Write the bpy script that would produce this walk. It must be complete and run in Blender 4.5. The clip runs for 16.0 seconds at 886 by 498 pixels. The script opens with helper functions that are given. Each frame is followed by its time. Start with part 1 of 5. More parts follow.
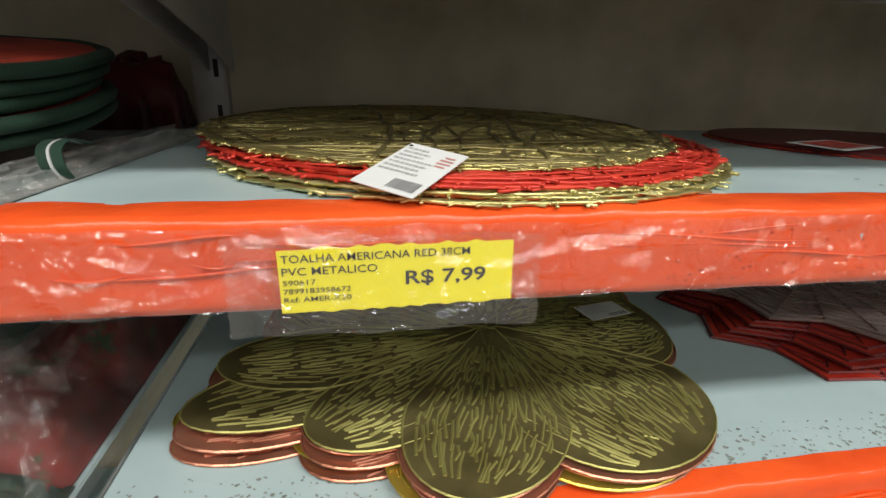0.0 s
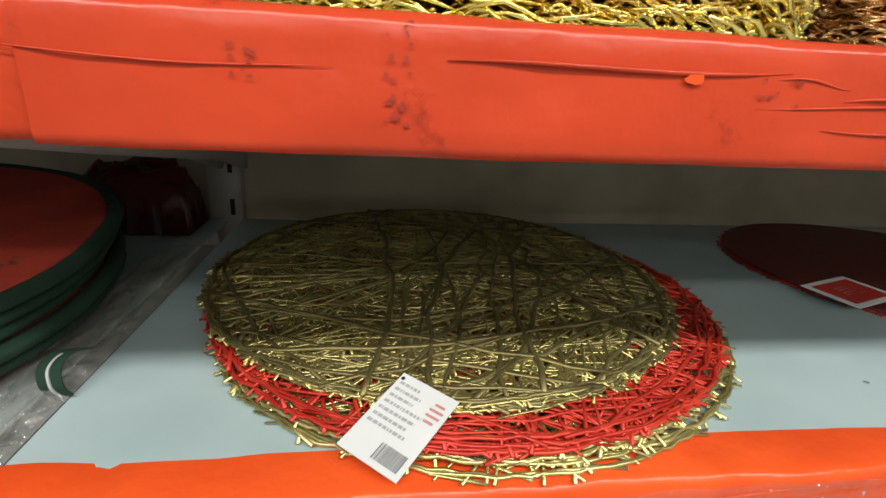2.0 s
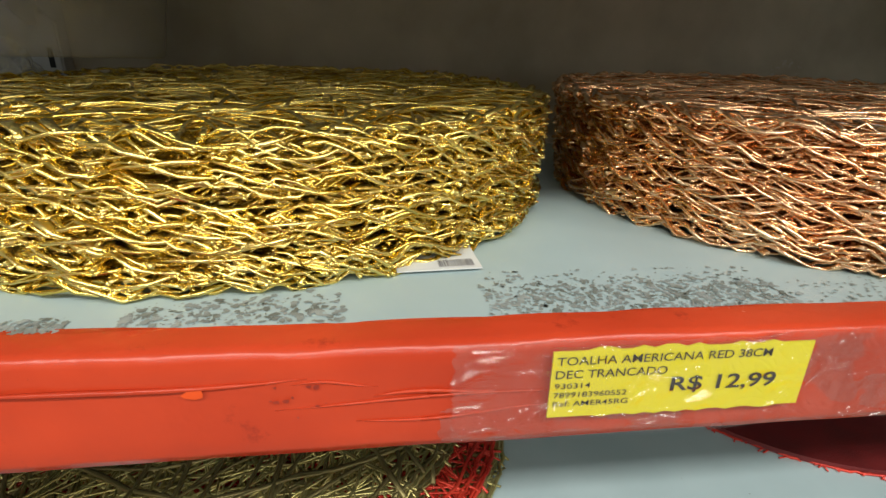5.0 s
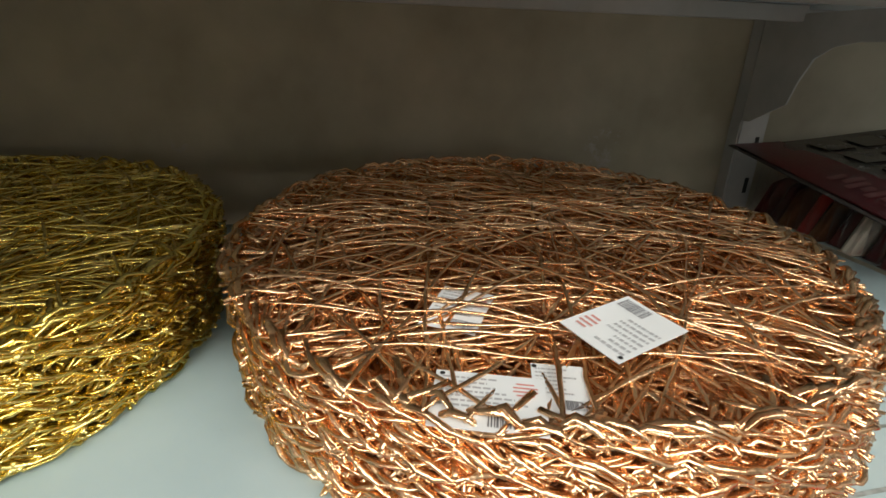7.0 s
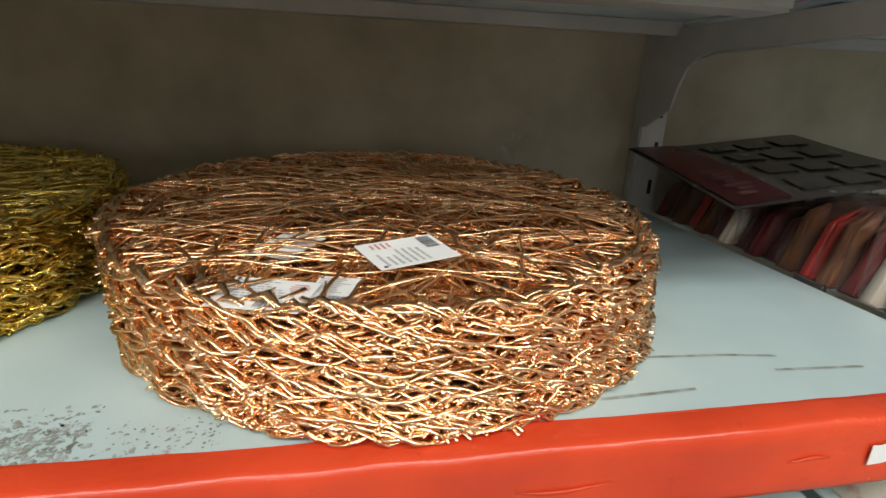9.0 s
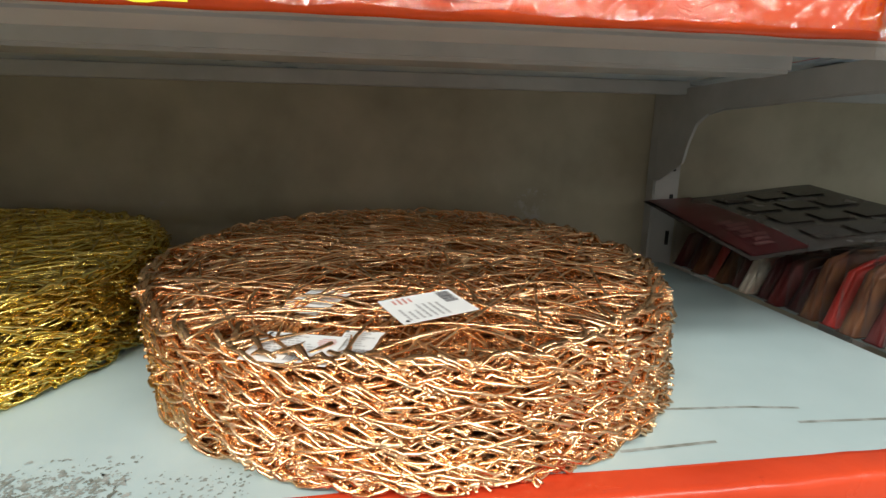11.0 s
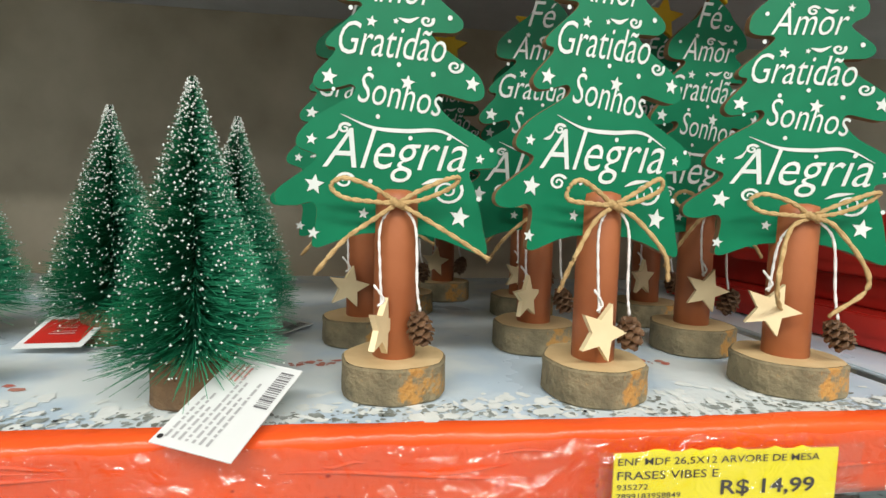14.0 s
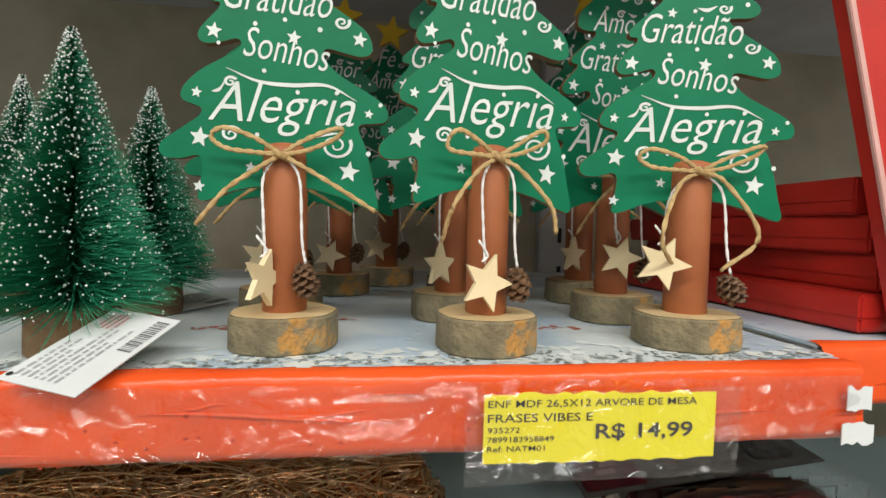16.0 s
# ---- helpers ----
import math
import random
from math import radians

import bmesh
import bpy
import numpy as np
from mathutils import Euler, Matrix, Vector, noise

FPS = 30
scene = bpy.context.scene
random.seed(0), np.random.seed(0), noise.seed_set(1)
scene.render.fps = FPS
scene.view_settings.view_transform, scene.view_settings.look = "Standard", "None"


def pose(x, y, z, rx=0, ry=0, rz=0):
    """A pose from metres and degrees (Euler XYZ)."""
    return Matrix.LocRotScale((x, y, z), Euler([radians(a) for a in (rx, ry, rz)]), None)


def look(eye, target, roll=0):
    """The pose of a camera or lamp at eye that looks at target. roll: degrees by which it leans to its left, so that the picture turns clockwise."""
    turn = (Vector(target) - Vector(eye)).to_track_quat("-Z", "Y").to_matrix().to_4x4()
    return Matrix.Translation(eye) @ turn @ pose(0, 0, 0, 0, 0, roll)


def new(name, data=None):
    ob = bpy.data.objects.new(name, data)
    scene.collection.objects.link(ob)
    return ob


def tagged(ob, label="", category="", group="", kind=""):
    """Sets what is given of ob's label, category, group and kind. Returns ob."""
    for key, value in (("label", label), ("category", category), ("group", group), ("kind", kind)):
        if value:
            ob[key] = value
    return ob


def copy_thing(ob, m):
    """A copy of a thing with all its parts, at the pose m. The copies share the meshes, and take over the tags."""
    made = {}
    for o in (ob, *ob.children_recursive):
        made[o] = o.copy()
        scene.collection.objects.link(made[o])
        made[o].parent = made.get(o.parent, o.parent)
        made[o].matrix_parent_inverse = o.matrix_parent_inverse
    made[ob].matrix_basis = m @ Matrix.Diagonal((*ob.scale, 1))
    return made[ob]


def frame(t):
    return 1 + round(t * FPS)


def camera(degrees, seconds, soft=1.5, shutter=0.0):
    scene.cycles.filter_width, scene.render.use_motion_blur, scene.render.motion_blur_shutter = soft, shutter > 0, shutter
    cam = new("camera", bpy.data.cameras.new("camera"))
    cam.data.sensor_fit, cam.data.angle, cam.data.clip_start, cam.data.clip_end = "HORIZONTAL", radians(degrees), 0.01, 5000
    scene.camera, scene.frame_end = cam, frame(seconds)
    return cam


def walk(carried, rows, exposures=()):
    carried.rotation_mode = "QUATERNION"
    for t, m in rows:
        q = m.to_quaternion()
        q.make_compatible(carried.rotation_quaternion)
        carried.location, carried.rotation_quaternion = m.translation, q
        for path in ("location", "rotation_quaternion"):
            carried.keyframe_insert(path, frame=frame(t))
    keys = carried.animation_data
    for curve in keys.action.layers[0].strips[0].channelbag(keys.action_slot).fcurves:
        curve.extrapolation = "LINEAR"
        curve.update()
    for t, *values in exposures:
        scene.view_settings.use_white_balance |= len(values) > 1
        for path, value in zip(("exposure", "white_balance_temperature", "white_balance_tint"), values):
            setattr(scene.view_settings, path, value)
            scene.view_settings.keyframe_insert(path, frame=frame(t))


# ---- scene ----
cam = camera(83.1, 16.0)
PATH = [
    (0, (-0.0420, -0.2173, 1.0632), (0.1250, 0.7185, 0.7526), 1.40),
    (0.5, (-0.0414, -0.2069, 1.0845), (0.1151, 0.7295, 0.7705), 1.70),
    (1, (-0.0392, -0.1804, 1.1144), (0.1098, 0.7571, 0.7999), 2.20),
    (1.5, (-0.0328, -0.1699, 1.1376), (0.1096, 0.7687, 0.8232), 2.60),
    (2, (-0.0273, -0.1781, 1.1839), (0.1072, 0.7631, 0.8738), 2.90),
    (2.5, (-0.0251, -0.1826, 1.2533), (0.1064, 0.7515, 0.9213), 3.50),
    (3, (-0.0209, -0.1705, 1.2877), (0.1101, 0.7628, 0.9533), 3.60),
    (3.2, (-0.0149, -0.1633, 1.2954), (0.1171, 0.7686, 0.9574), 3.80),
    (5.3, (0.2024, -0.1553, 1.3043), (0.3124, 0.7740, 0.9519), 0.80),
    (5.5, (0.2384, -0.1375, 1.3232), (0.3469, 0.7922, 0.9713), 0.60),
    (6, (0.3173, -0.0938, 1.3657), (0.4533, 0.8268, 0.9997), 2.20),
    (6.5, (0.3636, -0.0985, 1.3973), (0.5152, 0.8174, 1.0256), 2.10),
    (7, (0.3739, -0.1097, 1.4019), (0.5403, 0.8040, 1.0310), 1.80),
    (7.5, (0.3684, -0.1254, 1.3987), (0.5499, 0.7861, 1.0297), 2.10),
    (8, (0.3901, -0.1579, 1.3901), (0.5756, 0.7601, 1.0396), 2.10),
    (8.5, (0.4475, -0.1814, 1.3800), (0.6284, 0.7453, 1.0506), 2.20),
    (8.7, (0.4662, -0.1854, 1.3769), (0.6447, 0.7440, 1.0539), 2.30),
    (10.8, (0.4629, -0.2089, 1.3673), (0.6039, 0.7554, 1.1433), 0.90),
    (11, (0.4651, -0.2063, 1.3806), (0.5991, 0.7612, 1.1661), 0.90),
    (11.5, (0.4769, -0.2164, 1.4017), (0.5954, 0.7585, 1.2132), 1.00),
    (11.6, (0.4759, -0.2163, 1.4054), (0.5999, 0.7589, 1.2220), 1.20),
    (12, (0.4715, -0.2284, 1.4283), (0.5845, 0.7520, 1.2668), 1.20),
    (12.5, (0.4836, -0.2208, 1.4566), (0.5976, 0.7637, 1.3231), 1.50),
    (13, (0.5241, -0.1998, 1.4995), (0.6461, 0.7865, 1.3885), 1.60),
    (13.5, (0.5609, -0.1959, 1.5368), (0.6864, 0.7915, 1.4403), 1.60),
    (14, (0.5852, -0.1977, 1.5537), (0.7097, 0.7915, 1.4762), 1.60),
    (14.5, (0.5977, -0.2145, 1.5750), (0.7242, 0.7755, 1.5125), 1.50),
    (15, (0.6068, -0.2237, 1.5666), (0.7348, 0.7665, 1.5116), 1.50),
    (15.5, (0.6226, -0.2198, 1.5393), (0.7556, 0.7700, 1.4878), 1.40),
    (16, (0.6381, -0.2068, 1.5242), (0.7721, 0.7831, 1.4782), 1.30),
]
walk(cam, [(t, look(eye, target, roll)) for t, eye, target, roll in PATH],
     [(0, 0.0), (1.5, 0.0), (2, 0.0), (2.5, 0.02), (3, 0.0), (5.5, -0.3), (6, -0.38), (7, -0.12), (8.5, -0.08), (11, 0.12), (12, 0.18), (13, 0.08), (14.5, 0.05), (15, 0.03), (15.5, -0.05), (16, -0.15)])

# ---- light ----
world = bpy.data.worlds.new("world")
scene.world = world
world.use_nodes = True
world.node_tree.nodes["Background"].inputs[0].default_value = (0.9, 0.95, 1.0, 1)
world.node_tree.nodes["Background"].inputs[1].default_value = 0.004


def strip_lamp(name, m, sx, sy, power, colour=(1.0, 0.97, 0.91)):
    data = bpy.data.lights.new(name, "AREA")
    data.shape, data.size, data.size_y, data.energy, data.color = "RECTANGLE", sx, sy, power, colour
    ob = new(name, data)
    ob.matrix_world = m
    return ob


LAMPS = ((-1.65, 3.16, 140), (-3.4, 3.16, 85), (-5.2, 3.16, 50))
for ly, lz, lp in LAMPS:
    strip_lamp("tube_light", pose(0.4, ly, lz), 4.6, 0.34, lp)


# ---- materials ----
def material(name, c1, c2=None, rough=0.5, metal=0.0, scale=30.0, fine=400.0, bump=0.15, depth=0.001, vary=0.0,
             rough_vary=0.1, spec=0.5, spots=None, contrast=(0.35, 0.65), soft=0.05):
    """Two-scale procedural surface. spots: (colour, scale, threshold) of dirt or wear."""
    mt = bpy.data.materials.new(name)
    mt.use_nodes = True
    nt = mt.node_tree
    n, l = nt.nodes, nt.links
    b = n["Principled BSDF"]
    tc = n.new("ShaderNodeTexCoord")
    no = n.new("ShaderNodeTexNoise")
    no.inputs["Scale"].default_value, no.inputs["Detail"].default_value = scale, 5
    l.new(tc.outputs["Object"], no.inputs["Vector"])
    rp = n.new("ShaderNodeValToRGB")
    c2 = c2 or tuple(v * 0.8 for v in c1)
    rp.color_ramp.elements[0].position, rp.color_ramp.elements[1].position = contrast
    rp.color_ramp.elements[0].color, rp.color_ramp.elements[1].color = (*c2, 1), (*c1, 1)
    l.new(no.outputs["Fac"], rp.inputs["Fac"])
    col = rp.outputs["Color"]
    if spots:
        sc, ss, th = spots
        s = n.new("ShaderNodeTexNoise")
        s.inputs["Scale"].default_value, s.inputs["Detail"].default_value, s.inputs["Roughness"].default_value = ss, 8, 0.7
        l.new(tc.outputs["Object"], s.inputs["Vector"])
        mr = n.new("ShaderNodeMapRange")
        mr.inputs[1].default_value, mr.inputs[2].default_value = th, th + soft
        l.new(s.outputs["Fac"], mr.inputs[0])
        mx = n.new("ShaderNodeMixRGB")
        mx.inputs[2].default_value = (*sc, 1)
        l.new(mr.outputs[0], mx.inputs[0])
        l.new(col, mx.inputs[1])
        col = mx.outputs[0]
    if vary:
        oi = n.new("ShaderNodeObjectInfo")
        hs = n.new("ShaderNodeHueSaturation")
        mr = n.new("ShaderNodeMapRange")
        mr.inputs[3].default_value, mr.inputs[4].default_value = 1 - vary, 1 + vary
        l.new(oi.outputs["Random"], mr.inputs[0])
        l.new(mr.outputs[0], hs.inputs["Value"])
        l.new(col, hs.inputs["Color"])
        col = hs.outputs["Color"]
    l.new(col, b.inputs["Base Color"])
    f = n.new("ShaderNodeTexNoise")
    f.inputs["Scale"].default_value, f.inputs["Detail"].default_value = fine, 3
    l.new(tc.outputs["Object"], f.inputs["Vector"])
    rr = n.new("ShaderNodeMapRange")
    rr.inputs[3].default_value, rr.inputs[4].default_value = max(0.03, rough - rough_vary), min(1, rough + rough_vary)
    l.new(no.outputs["Fac"], rr.inputs[0])
    l.new(rr.outputs[0], b.inputs["Roughness"])
    if bump:
        bp = n.new("ShaderNodeBump")
        bp.inputs["Strength"].default_value, bp.inputs["Distance"].default_value = bump, depth
        l.new(f.outputs["Fac"], bp.inputs["Height"])
        l.new(bp.outputs["Normal"], b.inputs["Normal"])
    b.inputs["Metallic"].default_value = metal
    b.inputs["Specular IOR Level"].default_value = spec
    return mt


def film_material(name, gloss=0.2, haze=0.06, tint=(0.9, 0.92, 0.92), rough=0.08, scale=60, bump=0.6, depth=0.004):
    """Clear plastic film: see-through, glossy, slightly milky, crinkled."""
    mt = bpy.data.materials.new(name)
    mt.use_nodes = True
    n, l = mt.node_tree.nodes, mt.node_tree.links
    out = n["Material Output"]
    n.remove(n["Principled BSDF"])
    tr, gl, df = n.new("ShaderNodeBsdfTransparent"), n.new("ShaderNodeBsdfGlossy"), n.new("ShaderNodeBsdfDiffuse")
    gl.inputs["Roughness"].default_value = rough
    df.inputs["Color"].default_value = (*tint, 1)
    m1, m2 = n.new("ShaderNodeMixShader"), n.new("ShaderNodeMixShader")
    tc, no, bp = n.new("ShaderNodeTexCoord"), n.new("ShaderNodeTexNoise"), n.new("ShaderNodeBump")
    no.inputs["Scale"].default_value, no.inputs["Detail"].default_value, no.inputs["Distortion"].default_value = scale, 4, 1.2
    bp.inputs["Strength"].default_value, bp.inputs["Distance"].default_value = bump, depth
    l.new(tc.outputs["Object"], no.inputs["Vector"])
    l.new(no.outputs["Fac"], bp.inputs["Height"])
    l.new(bp.outputs["Normal"], gl.inputs["Normal"])
    m1.inputs[0].default_value, m2.inputs[0].default_value = haze, gloss
    l.new(tr.outputs[0], m1.inputs[1])
    l.new(df.outputs[0], m1.inputs[2])
    l.new(m1.outputs[0], m2.inputs[1])
    l.new(gl.outputs[0], m2.inputs[2])
    l.new(m2.outputs[0], out.inputs["Surface"])
    return mt


M = {}
M["floor"] = material("floor_tile", (0.30, 0.29, 0.27), rough=0.25, scale=3)
M["wall"] = material("wall_paint", (0.40, 0.39, 0.37), rough=0.8, scale=4)
M["panel"] = material("panel_paint", (0.48, 0.43, 0.32), (0.33, 0.29, 0.205), rough=0.42, scale=8, fine=900, bump=0.05,
                      spots=((0.44, 0.40, 0.36), 9, 0.64))
M["steel"] = material("painted_steel", (0.47, 0.47, 0.46), (0.39, 0.39, 0.38), rough=0.4, scale=18, bump=0.05,
                      spots=((0.16, 0.15, 0.14), 55, 0.71))
M["deck"] = material("deck_paint", (0.43, 0.55, 0.565), (0.37, 0.485, 0.50), rough=0.38, scale=9, fine=700, bump=0.06,
                     spots=((0.3, 0.33, 0.33), 90, 0.70))
M["deck_print"] = material("printed_shelf_paper", (0.68, 0.75, 0.76), (0.50, 0.62, 0.72), rough=0.3, scale=14, fine=600, bump=0.05,
                           spots=((0.22, 0.24, 0.2), 60, 0.68), contrast=(0.42, 0.56))
M["grime"] = material("grime", (0.15, 0.165, 0.14), (0.33, 0.37, 0.36), rough=0.7, scale=120)
M["dark"] = material("dark_gap", (0.02, 0.02, 0.02), rough=0.8)
M["tape"] = material("red_tape", (0.82, 0.105, 0.020), (0.70, 0.075, 0.014), rough=0.24, soft=0.2, scale=14, fine=60, bump=0.3, depth=0.004, spec=0.3,
                     spots=((0.46, 0.045, 0.014), 24, 0.60))
M["tape_deep"] = material("deep_red_tape", (0.56, 0.058, 0.018), (0.44, 0.040, 0.013), rough=0.26, soft=0.2, scale=12, fine=60, bump=0.3, depth=0.004, spec=0.3,
                          spots=((0.26, 0.022, 0.010), 26, 0.57))
M["tape_mid"] = material("worn_red_tape", (0.60, 0.062, 0.020), (0.46, 0.042, 0.014), rough=0.25, scale=9, fine=50, bump=0.3, depth=0.004, spec=0.35,
                         spots=((0.22, 0.020, 0.010), 34, 0.60), soft=0.14)
M["film"] = film_material("clear_film", 0.18, 0.0, rough=0.05, scale=55, bump=1.0, depth=0.008)
M["bag"] = film_material("cloudy_bag", 0.20, 0.22, (0.68, 0.71, 0.68), 0.14, 110, 1.0, 0.006)
M["yellow"] = material("yellow_label", (0.9, 0.82, 0.02), (0.86, 0.77, 0.02), rough=0.4, scale=10, bump=0.03)
M["ink"] = material("black_ink", (0.03, 0.03, 0.03), rough=0.5, bump=0)
M["paper"] = material("white_card", (0.70, 0.73, 0.73), (0.66, 0.69, 0.69), rough=0.5, bump=0.02)
M["grey_ink"] = material("grey_ink", (0.42, 0.43, 0.44), rough=0.6, bump=0)
M["bar_ink"] = material("barcode_ink", (0.16, 0.16, 0.17), rough=0.6, bump=0)
M["red_ink"] = material("red_ink", (0.62, 0.28, 0.25), rough=0.5, bump=0)
M["gold_foil"] = material("gold_foil", (1.0, 0.82, 0.30), (0.84, 0.64, 0.14), rough=0.25, metal=1, scale=60, fine=420, bump=0.45, depth=0.001, vary=0.06)
M["copper_foil"] = material("copper_foil", (1.0, 0.70, 0.43), (0.92, 0.54, 0.28), rough=0.25, metal=1, scale=60, fine=420, bump=0.45, depth=0.001, vary=0.06)
M["olive_pvc"] = material("olive_metallic_pvc", (0.62, 0.56, 0.23), (0.40, 0.34, 0.13), rough=0.34, metal=0.9, scale=40, fine=700, bump=0.2)
M["red_pvc"] = material("red_metallic_pvc", (0.66, 0.055, 0.028), (0.45, 0.026, 0.016), rough=0.38, metal=0.3, scale=40, fine=700, bump=0.2)
M["champagne_pvc"] = material("champagne_metallic_pvc", (0.72, 0.68, 0.32), (0.50, 0.45, 0.18), rough=0.34, metal=0.85, scale=40, fine=700, bump=0.2)
M["taupe_line"] = material("taupe_pvc", (0.20, 0.13, 0.11), (0.15, 0.09, 0.08), rough=0.45, scale=30)
M["maroon"] = material("maroon_pvc", (0.17, 0.015, 0.015), (0.11, 0.01, 0.01), rough=0.5, metal=0.2, scale=30, fine=500, bump=0.4)
M["bronze"] = material("bronze_leaf", (0.50, 0.48, 0.17), (0.34, 0.31, 0.10), rough=0.5, metal=0.75, scale=25, fine=500, bump=0.2)
M["pink_copper"] = material("pink_copper_leaf", (0.72, 0.33, 0.22), (0.5, 0.2, 0.12), rough=0.36, metal=0.8, scale=25, fine=500, bump=0.2)
M["bright_gold"] = material("bright_gold_leaf", (0.75, 0.62, 0.12), (0.55, 0.44, 0.06), rough=0.34, metal=0.8, scale=25, fine=500, bump=0.2)
M["ash_pink"] = material("ash_pink_pvc", (0.60, 0.50, 0.48), (0.46, 0.37, 0.36), rough=0.4, metal=0.5, scale=30)
M["felt_red"] = material("red_printed_felt", (0.50, 0.050, 0.022), (0.28, 0.024, 0.013), rough=0.8, scale=16, bump=0.3,
                         spots=((0.035, 0.045, 0.012), 17, 0.60))
M["felt_green"] = material("green_felt_trim", (0.004, 0.030, 0.015), rough=0.85, scale=60, bump=0.4)
M["bristle"] = material("green_bristle", (0.035, 0.33, 0.17), (0.015, 0.20, 0.10), rough=0.4, scale=40, bump=0)
M["snow"] = material("white_flock", (0.82, 0.86, 0.84), rough=0.8, scale=80, bump=0)
M["wire"] = material("dark_wire", (0.02, 0.05, 0.03), rough=0.4, metal=0.5)
M["bark"] = material("bark", (0.27, 0.225, 0.13), (0.14, 0.12, 0.07), rough=0.85, scale=60, fine=350, bump=0.8, depth=0.002,
                     spots=((0.46, 0.24, 0.06), 26, 0.57), vary=0.15)
M["bark_plain"] = material("small_bark", (0.22, 0.14, 0.07), (0.13, 0.08, 0.04), rough=0.85, scale=70, fine=350, bump=0.7, depth=0.002, vary=0.15)
M["cutwood"] = material("cut_wood", (0.66, 0.50, 0.27), (0.56, 0.40, 0.2), rough=0.7, scale=45, fine=300, bump=0.2)
M["trunk"] = material("brown_dowel", (0.40, 0.135, 0.05), (0.32, 0.10, 0.035), rough=0.5, scale=30, fine=300, bump=0.1, vary=0.08)
M["green"] = material("green_paint", (0.003, 0.172, 0.080), (0.002, 0.140, 0.064), rough=0.42, spec=0.2, scale=25, fine=300, bump=0.05, vary=0.06)
M["mdf"] = material("mdf_edge", (0.22, 0.13, 0.06), rough=0.8, scale=60)
M["print_white"] = material("white_print", (0.70, 0.77, 0.74), rough=0.4, bump=0)
M["yellow_paint"] = material("yellow_paint", (0.80, 0.55, 0.02), (0.72, 0.47, 0.02), rough=0.4, scale=40)
M["jute"] = material("jute", (0.56, 0.40, 0.19), (0.38, 0.25, 0.1), rough=0.9, scale=200, fine=900, bump=0.6)
M["cord"] = material("white_cord", (0.82, 0.82, 0.8), rough=0.8, scale=300, bump=0.2)
M["plywood"] = material("pale_plywood", (0.80, 0.68, 0.42), (0.72, 0.59, 0.35), rough=0.6, scale=40, bump=0.1)
M["cone"] = material("pine_cone", (0.16, 0.085, 0.04), (0.07, 0.035, 0.015), rough=0.6, scale=90, bump=0.3)
M["redbox"] = material("red_box_card", (0.56, 0.030, 0.020), (0.44, 0.020, 0.015), rough=0.32, scale=20, bump=0.05, spots=((0.55, 0.12, 0.09), 70, 0.72))
M["wine"] = material("wine_card", (0.10, 0.008, 0.012), (0.06, 0.006, 0.009), rough=0.3, scale=20, bump=0.05)
M["brown_cloth"] = material("brown_cloth", (0.22, 0.09, 0.03), (0.1, 0.03, 0.015), rough=0.6, scale=50)
M["cream"] = material("cream_print", (0.66, 0.6, 0.5), (0.5, 0.12, 0.08), rough=0.5, scale=40, contrast=(0.3, 0.45))
M["bag_clear"] = film_material("clear_bag", 0.06, 0.02, (0.8, 0.82, 0.82), 0.08, 50, 1.0, 0.01)
M["sleeve"] = film_material("clear_sleeve", 0.06, 0.0, rough=0.08, scale=30, bump=0.5)
M["tub"] = film_material("ribbed_plastic", 0.08, 0.35, (0.5, 0.47, 0.4), 0.2, 20, 0.1)
M["pouch"] = material("printed_pouch", (0.12, 0.105, 0.095), (0.08, 0.07, 0.065), rough=0.25, scale=25, bump=0.1)
M["pouch_dark"] = material("printed_square", (0.085, 0.07, 0.065), rough=0.25, scale=30)
M["faded_print"] = material("faded_print", (0.20, 0.08, 0.08), rough=0.4, bump=0)
# Pale pink for the highlight along the leaning box's bevelled edge.
M["edge_glint"] = material("box_edge_highlight", (0.7, 0.4, 0.36), rough=0.5)
M["pale"] = material("pale_wear", (0.76, 0.80, 0.79), (0.64, 0.69, 0.67), rough=0.6, scale=80)
M["red_print"] = material("red_print", (0.5, 0.1, 0.07), (0.45, 0.2, 0.15), rough=0.5, scale=90)
# Bronze darkened so that its colour carries the reflection of dark surroundings.
M["bronze_dark_reflection"] = material("dark_reflection_bronze", (0.27, 0.23, 0.095), (0.17, 0.14, 0.055), rough=0.42, metal=0.7, scale=25, fine=500, bump=0.2)
# Red felt tones set darker: the shade below shelf b is in the colour.
M["shaded_cloth"] = material("shaded_red_cloth", (0.17, 0.014, 0.010), (0.05, 0.008, 0.006), rough=0.8, scale=22, bump=0.3, spots=((0.02, 0.05, 0.02), 13, 0.58))
M["smear"] = material("grease_smear", (0.36, 0.034, 0.013), (0.27, 0.024, 0.012), rough=0.4, scale=60, bump=0.1)
M["lamp_white"] = material("lamp_housing", (0.8, 0.8, 0.8), rough=0.5)


# ---- builders ----
def mesh_of(name, verts, faces, mt, smooth=False):
    me = bpy.data.meshes.new(name)
    me.from_pydata([tuple(v) for v in verts], [], faces)
    me.materials.append(mt)
    if smooth:
        me.polygons.foreach_set("use_smooth", [True] * len(me.polygons))
    me.update()
    return me


def thing(name, m, label, category, group="", kind=""):
    ob = new(name)
    ob.empty_display_size = 0.01
    ob.matrix_basis = m
    return tagged(ob, label, category, group, kind)


FINE = {"straw", "lattice", "web", "vein_relief", "openwork", "print", "barcode", "bristles", "snow", "star_print"}


def hang(name, me, parent, label=""):
    ob = new(name, me)
    ob.parent = parent
    return tagged(ob, label, kind="stuff" if name in FINE else "")


